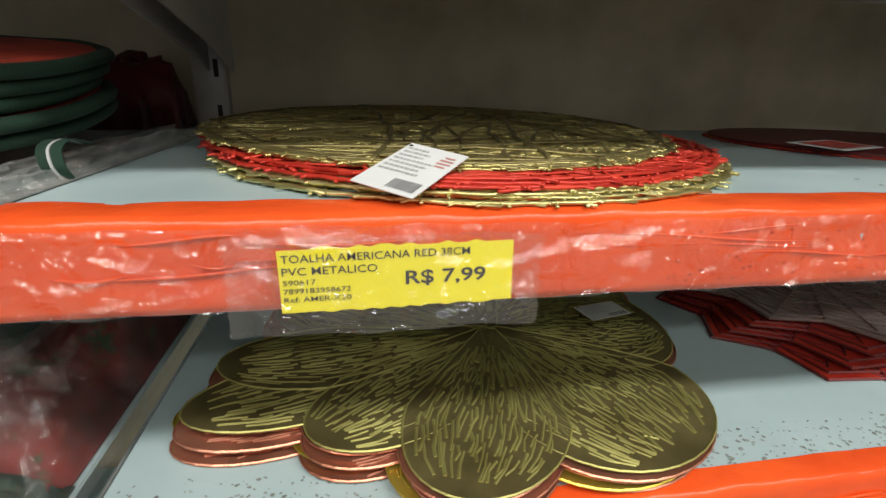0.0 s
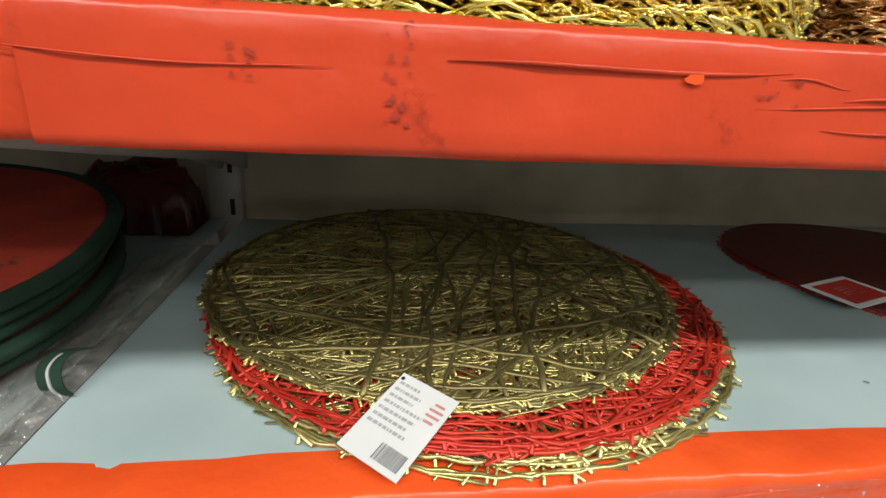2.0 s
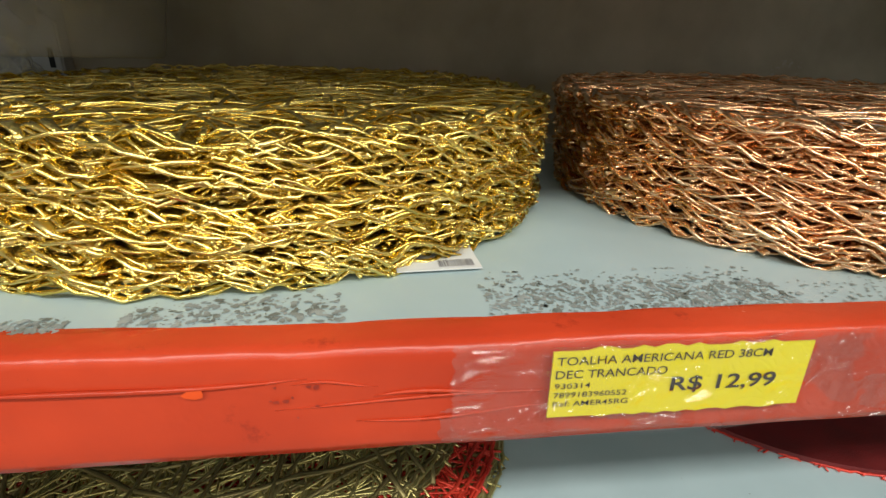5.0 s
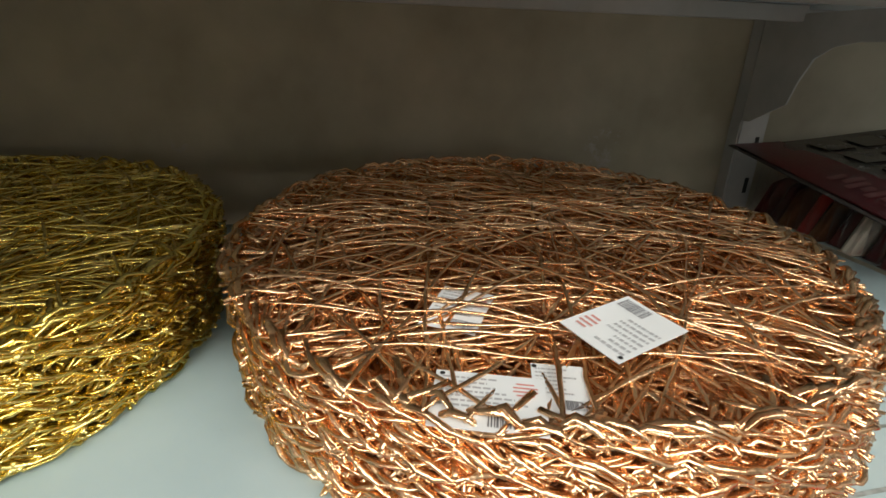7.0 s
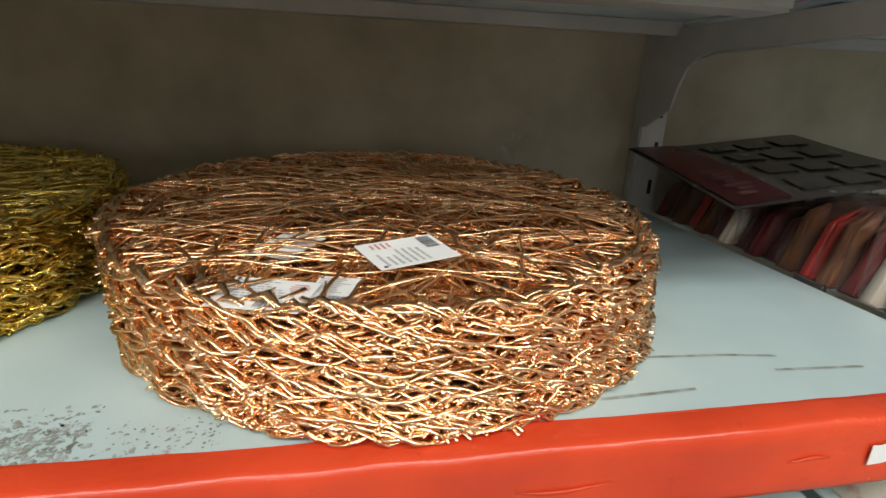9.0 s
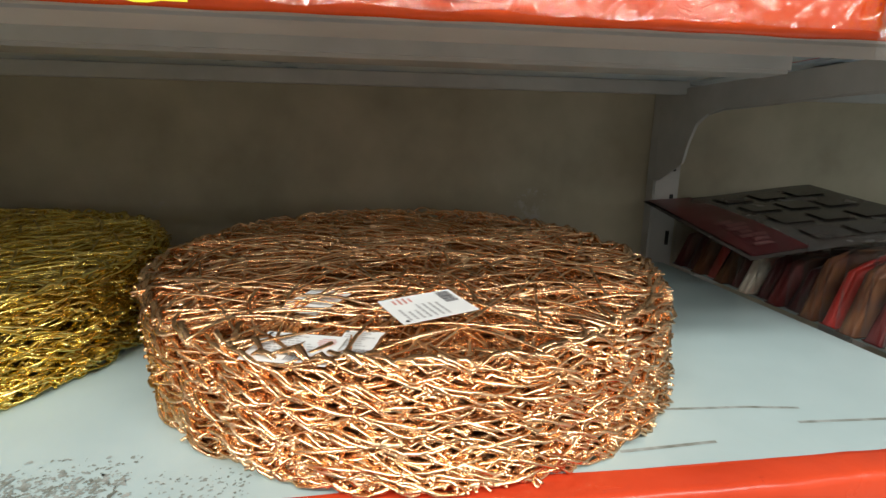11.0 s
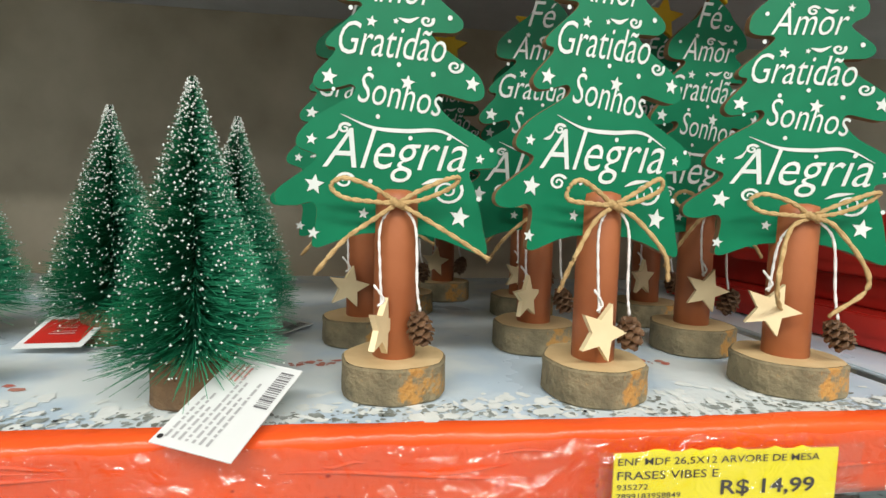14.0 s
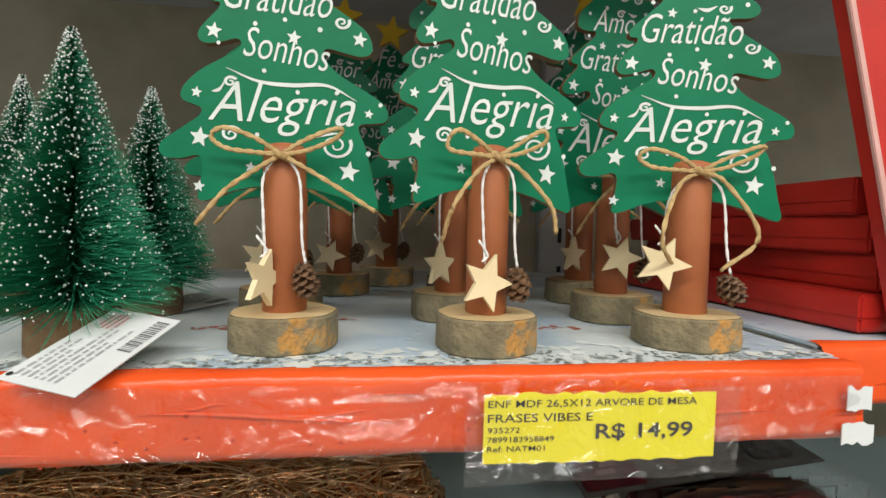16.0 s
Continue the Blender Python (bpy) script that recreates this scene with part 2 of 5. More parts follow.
def bm_mesh(name, bm, mt, smooth=False):
    me = bpy.data.meshes.new(name)
    bm.to_mesh(me)
    bm.free()
    me.materials.append(mt)
    if smooth:
        me.polygons.foreach_set("use_smooth", [True] * len(me.polygons))
    return me


def box_bm(x0, x1, y0, y1, z0, z1, bevel=0.0, seg=2):
    bm = bmesh.new()
    bmesh.ops.create_cube(bm, size=1)
    for v in bm.verts:
        v.co = ((x0 + x1) / 2 + v.co.x * (x1 - x0), (y0 + y1) / 2 + v.co.y * (y1 - y0), (z0 + z1) / 2 + v.co.z * (z1 - z0))
    if bevel:
        bmesh.ops.bevel(bm, geom=bm.edges[:], offset=bevel, segments=seg, affect="EDGES")
    return bm


def box(name, x0, x1, y0, y1, z0, z1, mt, parent=None, bevel=0.0, label=""):
    me = bm_mesh(name, box_bm(x0, x1, y0, y1, z0, z1, bevel), mt)
    return hang(name, me, parent, label) if parent else new(name, me)


def prism(outline, depth, axis="y"):
    """Closed slab from a 2D outline: (a, b) in the x-z plane (axis y) or x-y plane (axis z) or y-z plane (axis x)."""
    bm = bmesh.new()
    def at(a, b, d):
        return {"y": (a, d, b), "z": (a, b, d), "x": (d, a, b)}[axis]
    lo = [bm.verts.new(at(a, b, 0)) for a, b in outline]
    hi = [bm.verts.new(at(a, b, depth)) for a, b in outline]
    n = len(outline)
    bm.faces.new(lo)
    bm.faces.new(hi[::-1])
    for i in range(n):
        bm.faces.new((lo[i], hi[i], hi[(i + 1) % n], lo[(i + 1) % n]))
    bmesh.ops.recalc_face_normals(bm, faces=bm.faces[:])
    return bm


def tube(points, radius, sides=6, jitter=0.0, flat=1.0, twist=0.0, rng=None, closed=False, taper=None):
    """Verts and faces of a tube along points (numpy n x 3)."""
    p = np.asarray(points, float)
    n = len(p)
    tan = np.gradient(p, axis=0) if not closed else np.roll(p, -1, 0) - np.roll(p, 1, 0)
    tan /= np.linalg.norm(tan, axis=1)[:, None] + 1e-12
    ref = np.tile(np.array([0.0, 0, 1]), (n, 1))
    ref[np.abs(tan[:, 2]) > 0.9] = (1, 0, 0)
    a = np.cross(tan, ref)
    a /= np.linalg.norm(a, axis=1)[:, None] + 1e-12
    b = np.cross(a, tan)
    r = np.full(n, radius)
    if taper is not None:
        r = r * taper
    if jitter:
        r = r * (1 + jitter * (rng.random(n) * 2 - 1))
    ang = np.arange(sides) / sides * 2 * math.pi
    tw = np.cumsum(np.full(n, twist)) if not jitter else np.cumsum((rng.random(n) - 0.5) * twist * 2)
    v = []
    for k in range(sides):
        c, s = np.cos(ang[k] + tw), np.sin(ang[k] + tw) * flat
        v.append(p + (a * c[:, None] + b * s[:, None]) * r[:, None])
    v = np.stack(v, 1).reshape(-1, 3)
    f = []
    for i in range(n if closed else n - 1):
        j = (i + 1) % n
        for k in range(sides):
            q = (k + 1) % sides
            f.append((i * sides + k, i * sides + q, j * sides + q, j * sides + k))
    if not closed:
        f.append(tuple(range(sides))[::-1])
        f.append(tuple((n - 1) * sides + k for k in range(sides)))
    return v, f


def join(pieces):
    vs, fs, o = [], [], 0
    for v, f in pieces:
        vs.append(np.asarray(v))
        fs += [tuple(i + o for i in q) for q in f]
        o += len(v)
    return np.concatenate(vs), fs


def smooth_line(pts, n=8):
    """Catmull-Rom through the points."""
    p = np.asarray(pts, float)
    p = np.vstack([2 * p[0] - p[1], p, 2 * p[-1] - p[-2]])
    out = []
    for i in range(1, len(p) - 2):
        for t in np.arange(n) / n:
            out.append(0.5 * (2 * p[i] + (p[i + 1] - p[i - 1]) * t + (2 * p[i - 1] - 5 * p[i] + 4 * p[i + 1] - p[i + 2]) * t * t
                              + (3 * p[i] - p[i - 1] - 3 * p[i + 1] + p[i + 2]) * t ** 3))
    out.append(p[-2])
    return np.array(out)


def revolve(profile, sides=24):
    """Lathe of (r, z) pairs about z, capped."""
    v, f = [], []
    for r, z in profile:
        for k in range(sides):
            a = 2 * math.pi * k / sides
            v.append((r * math.cos(a), r * math.sin(a), z))
    for i in range(len(profile) - 1):
        for k in range(sides):
            q = (k + 1) % sides
            f.append((i * sides + k, i * sides + q, (i + 1) * sides + q, (i + 1) * sides + k))
    f.append(tuple(range(sides))[::-1])
    f.append(tuple((len(profile) - 1) * sides + k for k in range(sides)))
    return v, f


def star_outline(r, cx=0.0, cz=0.0, turn=0.0, inner=0.45):
    return [(cx + (r if i % 2 == 0 else r * inner) * math.sin(turn + math.pi * i / 5), cz + (r if i % 2 == 0 else r * inner) * math.cos(turn + math.pi * i / 5))
            for i in range(10)]


TEXTS = {}


def text_flat(body, bold=0.0, shear=0.0):
    """2D triangles of a text in the built-in font: verts (n x 2), faces."""
    key = (body, bold, shear)
    if key not in TEXTS:
        cu = bpy.data.curves.new("lettering", "FONT")
        cu.body, cu.size, cu.offset, cu.shear, cu.resolution_u = body, 1.0, bold, shear, 3
        ob = new("lettering", cu)
        bpy.context.view_layer.update()
        me = bpy.data.meshes.new_from_object(ob.evaluated_get(bpy.context.evaluated_depsgraph_get()))
        v = np.array([q.co[:2] for q in me.vertices])
        f = [tuple(p.vertices) for p in me.polygons]
        bpy.data.objects.remove(ob)
        bpy.data.curves.remove(cu)
        bpy.data.meshes.remove(me)
        TEXTS[key] = (v, f)
    return TEXTS[key]


def text_part(name, body, x, z, width, height, mt, parent, y=-0.0006, bold=0.0, shear=0.0, slope=0.0):
    """Lettering that faces -y, its lower left corner at (x, z), fitted to a box."""
    v, f = text_flat(body, bold, shear)
    lo, hi = v.min(0), v.max(0)
    s = (v - lo) / (hi - lo) * (width, height)
    pts = [(x + a, y, z + b + slope * a) for a, b in s]
    return hang(name, mesh_of(name, pts, f, mt), parent)


# ---- the room that closes the place ----
FX0, FX1, FY0, FY1, FZ1 = -2.2, 3.0, -6.2, 0.56, 3.3
tagged(box("floor", FX0, FX1, FY0, FY1, -0.1, 0, M["floor"]), "pale tiled shop floor of the aisle", "floor", kind="structure")
tagged(box("ceiling", FX0, FX1, FY0, FY1, FZ1, FZ1 + 0.1, M["wall"]), "plain white shop ceiling", "ceiling", kind="structure")
tagged(box("wall_north", FX0, FX1, FY1, FY1 + 0.1, 0, FZ1, M["wall"]), "plain wall behind the shelving", "wall", kind="structure")
tagged(box("wall_south", FX0, FX1, FY0 - 0.1, FY0, 0, FZ1, M["wall"]), "plain wall across the aisle", "wall", kind="structure")
tagged(box("wall_west", FX0 - 0.1, FX0, FY0, FY1, 0, FZ1, M["wall"]), "plain wall at the aisle end", "wall", kind="structure")
tagged(box("wall_east", FX1, FX1 + 0.1, FY0, FY1, 0, FZ1, M["wall"]), "plain wall at the aisle end", "wall", kind="structure")
for ly, lz, lp in LAMPS:
    th = thing("ceiling_light", pose(0.4, ly, FZ1), "white strip ceiling light above the aisle", "light", "ceiling lights")
    box("housing", -2.35, 2.35, -0.2, 0.2, -0.11, 0.0, M["lamp_white"], th, 0.006)

# ---- shelving ----
XL, XR, YB = -0.208, 0.899, 0.50
BAYS = ((-1.29, XL), (XL, XR), (XR, 1.99))
LEVEL = {"a": 0.825, "b": 1.008, "c": 1.205, "d": 1.462, "e": 1.805, "foot": 0.16, "low": 0.50}
WRAP = {"a": 0.020, "b": 0.031, "c": 0.019, "d": 0.011}   # how far the tape reaches over the deck
LIP = {"a": 0.046, "b": 0.044, "c": 0.044, "d": 0.0345, "e": 0.045, "foot": 0.05, "low": 0.05}
for bi, (bx0, bx1) in enumerate(BAYS):
    for z0, z1 in ((0.1, 0.7995), (0.80, 1.4495), (1.45, 2.1)):
        th = tagged(box("back_panel", bx0 + 0.002, bx1 - 0.002, YB, YB + 0.02, z0, z1, M["panel"]),
                    "grey-beige painted steel back panel of shelving", "back panel", "back panels", "structure")
for ux in (BAYS[0][0], XL, XR, BAYS[2][1]):
    th = thing("shelf_upright", pose(ux, YB - 0.022, 0), "grey steel slotted upright post of shelving", "shelf upright", "uprights")
    bm = box_bm(-0.030, 0.010, 0, 0.022, 0, 2.1, 0.002)
    hang("post", bm_mesh("post", bm, M["steel"]), th)
    slot = bm_mesh("slot", box_bm(-0.0028, 0.0028, -0.0006, 0.004, -0.0105, 0.0105), M["dark"])
    for zz in np.arange(0.75, 2.0, 0.0546):
        s = hang("slot", slot, th, "dark punched slot")
        s.location = (-0.001, 0, zz + 0.0)


def lip_sheet(x0, x1, z1, h, seed, amp=0.0013, y=0.0, step=0.006, fold=0.003, wrap=0.008):
    """Taped front edge: wraps over the top, runs down the face, and turns under; slightly wavy."""
    xs = np.arange(x0, x1 + step / 2, step)
    prof = [(wrap, z1 + 0.0005), (fold * 1.6, z1 + 0.0007), (fold * 0.45, z1 - 0.0009), (0, z1 - 0.004)]
    prof += [(0, z1 - 0.004 - (h - 0.008) * k / 6) for k in range(1, 7)] + [(fold * 0.4, z1 - h), (0.012, z1 - h + 0.0005)]
    v = []
    for i, x in enumerate(xs):
        for k, (dy, z) in enumerate(prof):
            w = noise.noise((x * 18 + seed, z * 40, seed)) + 0.5 * noise.noise((x * 55, z * 75 + seed, 3))
            dy *= 1 + 0.14 * noise.noise((x * 14, seed, 7.7)) if k == 0 else 1
            v.append((x, y + dy - amp * w * (1 if 2 < k < 10 else 0.3), z + amp * 0.5 * noise.noise((x * 30, k, seed))))
    m = len(prof)
    f = [(i * m + k, i * m + k + 1, (i + 1) * m + k + 1, (i + 1) * m + k) for i in range(len(xs) - 1) for k in range(m - 1)]
    return v, f


def bracket_outline(kind):
    if kind == "tapered":
        return [(0.05, -0.028), (0.05, -0.052), (0.20, -0.078), (0.36, -0.104), (0.468, -0.131), (0.478, -0.131), (0.478, -0.028)]
    return [(0.05, -0.012), (0.05, -0.038), (0.18, -0.037), (0.28, -0.040), (0.345, -0.041), (0.375, -0.046), (0.395, -0.058), (0.408, -0.083),
            (0.416, -0.108), (0.466, -0.134), (0.478, -0.134), (0.478, -0.012)]


def shelf(key, bi, colour, deck, bracket="tapered"):
    x0, x1 = BAYS[bi]
    x0, x1 = x0 + 0.011, x1 - 0.006
    if key == "d":
        x0, x1 = (x0 - 0.022 if bi == 2 else x0), (x1 - 0.021 if bi == 1 else x1)
    z, h = LEVEL[key], LIP[key]
    th = thing("shelf", pose(0, 0.04 if key == "d" and bi == 2 else 0, 0), "pale painted steel shelf with a red taped front edge", "shelf", "shelves", "structure")
    ex = 0.0095 if key == "e" else 0.0
    hang("deck", bm_mesh("deck", box_bm(x0 - ex, x1 + ex * 0.6, 0.0045, YB - 0.066 if key == "d" and bi == 2 else YB - 0.001 if key == "e" else YB - 0.024, z - 0.003, z, 0.001), deck), th)
    hang("front_edge", bm_mesh("front_edge", box_bm(x0, x1, 0.0015, 0.02, z - h + 0.001, z - 0.0035, 0.001), M["steel"]), th)
    hang("stiffener", bm_mesh("stiffener", box_bm(x0 + 0.02, x1 - 0.02, 0.021, 0.06, z - 0.034, z - 0.0035, 0.003), M["steel"]), th, "folded grey steel stiffener")
    if key != "e":
        hang("stiffener", bm_mesh("stiffener", box_bm(x0 + 0.02, x1 - 0.05, 0.20, 0.24, z - 0.022, z - 0.0035, 0.003), M["steel"]), th, "folded grey steel stiffener")
    if key != "e":
        hang("back_fold", bm_mesh("back_fold", box_bm(x0, x1, YB - 0.078, YB - 0.068, z - 0.02, z - 0.0035, 0.001), M["steel"]), th)
    for bx in (x0 + 0.008, x1 - 0.004) if key != "e" else ():
        ol = [(a, z + b) for a, b in bracket_outline(bracket)]
        hang("bracket", bm_mesh("bracket", prism(ol, 0.0022, "x"), M["steel"]), th, "grey steel side bracket").location.x = bx
    v, f = lip_sheet(x0, x1, z, h, LEVEL[key] * 7 + bi, 0.0024 if key == "b" else 0.0016, wrap=WRAP.get(key, 0.01))
    hang("edge_tape", mesh_of("edge_tape", v, f, colour, True), th, "glossy red tape over the front edge")
    if key == "c" and bi == 1:
        v, f = lip_sheet(-0.135, x1, z + 0.0006, h + 0.002, 5.5, 0.0012, -0.0022, wrap=WRAP["c"])
        hang("tape_layer", mesh_of("tape_layer", v, f, M["tape_mid"], True), th, "second layer of worn red tape")
    rg = random.Random(int(z * 1000) + bi)
    pieces = []
    for k in range(26 if key in "bd" else 12 if key in "ac" else 2):
        wx, wz, ln = rg.uniform(x0 + 0.02, x1 - 0.1), z - h * rg.uniform(0.18, 0.74), rg.uniform(0.015, 0.13)
        sl = rg.uniform(-0.06, 0.05)
        q = np.array([(wx + ln * g, (-0.0026 if key == "c" else -0.0004) - 0.0003 * math.sin(3.1 * g), wz + sl * ln * g + 0.0012 * math.sin(5 * g + k)) for g in np.linspace(0, 1, 9)])
        pieces.append(tube(q, rg.uniform(0.0005, 0.0013), 6, taper=np.sin(np.linspace(0.15, 3.0, 9))))
    v, f = join(pieces)
    tagged(hang("tape_wrinkles", mesh_of("tape_wrinkles", v, f, colour, True), th), kind="stuff")
    return th


for bi in range(3):
    for key in ("foot", "low", "a", "b", "c", "d", "e"):
        shelf(key, bi, M["tape_deep"] if key == "c" else M["tape"], M["deck_print"] if key == "d" else M["steel"] if key == "e" else M["deck"],
              "curved" if key == "d" else "tapered")


def tape_film(x0, x1, z0, z1, seed, amp=0.0022, y=-0.0016, label="crinkled clear tape over the shelf edge"):
    xs, zs = np.arange(x0, x1 + 0.001, 0.004), np.linspace(z0, z1, 26)
    rag = random.Random(seed)
    v = []
    for x in xs:
        for z in zs:
            w = 1.3 * (1 - 2.2 * abs(noise.noise((x * 11 + 6 * z, z * 75 - x * 5, seed)))) * max(0, noise.noise((x * 9, z * 20, seed + 9)) + 0.35) + 0.35 * noise.noise((x * 60, z * 110, seed + 5))
            v.append((x + rag.uniform(-0.001, 0.001) * (x in (xs[0], xs[-1])), y - amp * max(0, w), z + 0.002 * noise.noise((x * 40, seed, 1)) * (z in (zs[0], zs[-1]))))
    m = len(zs)
    f = [(i * m + k, i * m + k + 1, (i + 1) * m + k + 1, (i + 1) * m + k) for i in range(len(xs) - 1) for k in range(m - 1)]
    ob = new("clear_tape", mesh_of("clear_tape", v, f, M["film"], True))
    return tagged(ob, label, "tape", "clear tape")


tape_film(XL + 0.01, XR - 0.02, LEVEL["b"] - 0.043, LEVEL["b"] - 0.004, 1, 0.0042)
tape_film(0.172, 0.40, LEVEL["c"] - 0.043, LEVEL["c"] - 0.003, 2)
tape_film(XL + 0.01, XR - 0.03, LEVEL["d"] - 0.033, LEVEL["d"] - 0.003, 3, 0.0034)


# ---- price labels ----
def price_label(m, lines, price, label, w=0.105, h=0.029):
    th = thing("price_label", m, label, "price label", "price labels")
    rag = random.Random(len(lines[0]))
    top = [(w * k / 24, h + (rag.choice((0, 0, 0.0012)) if 2 < k < 22 else 0)) for k in range(25)]
    bot = [(w * k / 24, rag.choice((0, 0, -0.0008)) if 2 < k < 22 else 0) for k in range(24, -1, -1)]
    hang("card", bm_mesh("card", prism(top + bot, 0.0008), M["yellow"]), th)
    z = h - 0.0055
    for i, (body, tw, big) in enumerate(lines):
        text_part("lettering", body, 0.0015, z, tw, 0.0036 if big else 0.0024, M["ink"], th, -0.0005, 0.002)
        z -= 0.0058 if i < 1 else 0.0045 if i == 1 else 0.0040
    text_part("price", price[0], price[1], price[2], price[3], 0.0078, M["ink"], th, -0.0005, 0.016)
    return th


price_label(pose(-0.076, -0.0070, 0.9655, 0, -1.2, 0), [("TOALHA AMERICANA RED 38CM", 0.083, 1), ("PVC METALICO", 0.041, 1), ("590617", 0.014, 0),
            ("7899183958672", 0.029, 0), ("Ref: AMER-X20", 0.029, 0)], ("R$ 7,99", 0.055, 0.0095, 0.037), "yellow price label for 38 cm placemats, under clear tape")
price_label(pose(0.213, -0.0065, 1.1738, 0, 0, 0), [("TOALHA AMERICANA RED 38CM", 0.086, 1), ("DEC TRANCADO", 0.044, 1), ("930314", 0.014, 0),
            ("7899183960552", 0.029, 0), ("Ref: AMER45RG", 0.030, 0)], ("R$ 12,99", 0.048, 0.0085, 0.044), "yellow price label for braided placemats, under clear tape")
price_label(pose(0.296, -0.0065, 1.4262, 0, 0, 0), [("MINI ARVORE PINHEIRO 15X6", 0.087, 1), ("MULTIAR", 0.033, 1), ("43944", 0.014, 0), ("25", 0.006, 0)],
            ("R$ 3,99", 0.053, 0.0075, 0.038), "yellow price label for small pine trees")
price_label(pose(0.684, -0.0065, 1.4250, 0, 0.3, 0), [("ENF MDF 26,5X12 ARVORE DE MESA", 0.094, 1), ("FRASES VIBES E", 0.046, 1), ("935272", 0.014, 0),
            ("7899183958849", 0.029, 0), ("Ref: NATM01", 0.025, 0)], ("R$ 14,99", 0.049, 0.0085, 0.045), "yellow price label for table trees")


tape_film(-0.098, 0.042, 0.955, 1.001, 7, 0.003, -0.0078, "crinkled clear sleeve over a yellow price label")
tape_film(0.176, 0.362, 1.166, 1.208, 8, 0.0016, -0.0078, "clear tape over a yellow price label")
tape_film(0.676, 0.802, 1.417, 1.456, 9, 0.0016, -0.0078, "clear tape over a yellow price label")


# ---- hang tags ----
def swing_tag(m, w, h, label, stamp=True, curl=0.0, seed=0, front="lines"):
    """A white card, lying in its own x-y plane, face up, with grey print."""
    th = thing("swing_tag", m, label, "tag", "product tags")
    n = 9
    def lift(x, y):
        return curl * ((x / w) ** 2) * w
    v, f = [], []
    for s in (0.0, -0.0005):
        for i in range(n):
            for j in (0, 1):
                x = w * (i / (n - 1))
                v.append((x, h * j, lift(x, h * j) + s))
    for i in range(n - 1):
        a, b = 2 * i, 2 * n + 2 * i
        f += [(a, a + 2, a + 3, a + 1), (b, b + 1, b + 3, b + 2), (a, b, b + 2, a + 2), (a + 1, a + 3, b + 3, b + 1)]
    f += [(0, 1, 2 * n + 1, 2 * n), (2 * n - 2, 4 * n - 2, 4 * n - 1, 2 * n - 1)]
    hang("card", mesh_of("card", v, f, M["paper"]), th)
    rg = random.Random(seed)
    def bars(rects, name, mt):
        vv, ff = [], []
        for x0, x1, y0, y1 in rects:
            k = len(vv)
            vv += [(x0, y0, lift(x0, y0) + 0.0003), (x1, y0, lift(x1, y0) + 0.0003), (x1, y1, lift(x1, y1) + 0.0003), (x0, y1, lift(x0, y1) + 0.0003)]
            ff.append((k, k + 1, k + 2, k + 3))
        hang(name, mesh_of(name, vv, ff, mt), th)
    if front == "red":
        bars([(w * 0.1, w * 0.9, h * 0.12, h * 0.88)], "red_panel", M["redbox"])
        bars([(w * (0.3 + 0.02 * k), w * (0.7 - 0.02 * k), h * (0.38 + 0.09 * k), h * (0.42 + 0.09 * k)) for k in range(4)], "print", M["paper"])
        return th
    rows = []
    for k in range(7):
        y = h * (0.86 - 0.085 * k)
        x = w * 0.07
        end = w * (0.55 + 0.3 * rg.random()) * (0.72 if k < 3 and stamp else 1)
        while x < end:
            d = w * rg.uniform(0.02, 0.09)
            rows.append((x, min(x + d, end), y, y + h * 0.035))
            x += d + w * 0.018
    bars(rows, "print", M["grey_ink"])
    code, x = [], w * 0.5
    while x < w * 0.92:
        d = w * rg.choice((0.006, 0.012, 0.018))
        code.append((x, x + d, h * 0.06, h * 0.24))
        x += d + w * rg.choice((0.008, 0.014))
    bars(code, "barcode", M["bar_ink"])
    if stamp:
        bars([(w * (0.74 - 0.03 * (1.5 - abs(k - 1.5))), w * (0.9 + 0.03 * (1.5 - abs(k - 1.5))), h * (0.62 + 0.07 * k), h * (0.65 + 0.07 * k)) for k in range(4)], "stamp", M["red_ink"])
    hv = [(w * 0.06 + 0.0012 * math.cos(a), h * 0.93 + 0.0012 * math.sin(a), lift(w * 0.06, 0) + 0.0004) for a in np.arange(10) * 0.628]
    hang("hole", mesh_of("hole", hv, [tuple(range(10))], M["dark"]), th)
    return th


# ---- straw placemats ----
def leaning(x, y, z, tilt, roll, spin):
    """A disc turned by spin about its own axis, then tilted so that its far side rises."""
    return pose(x, y, z, tilt, roll, 0) @ pose(0, 0, 0, 0, 0, spin)


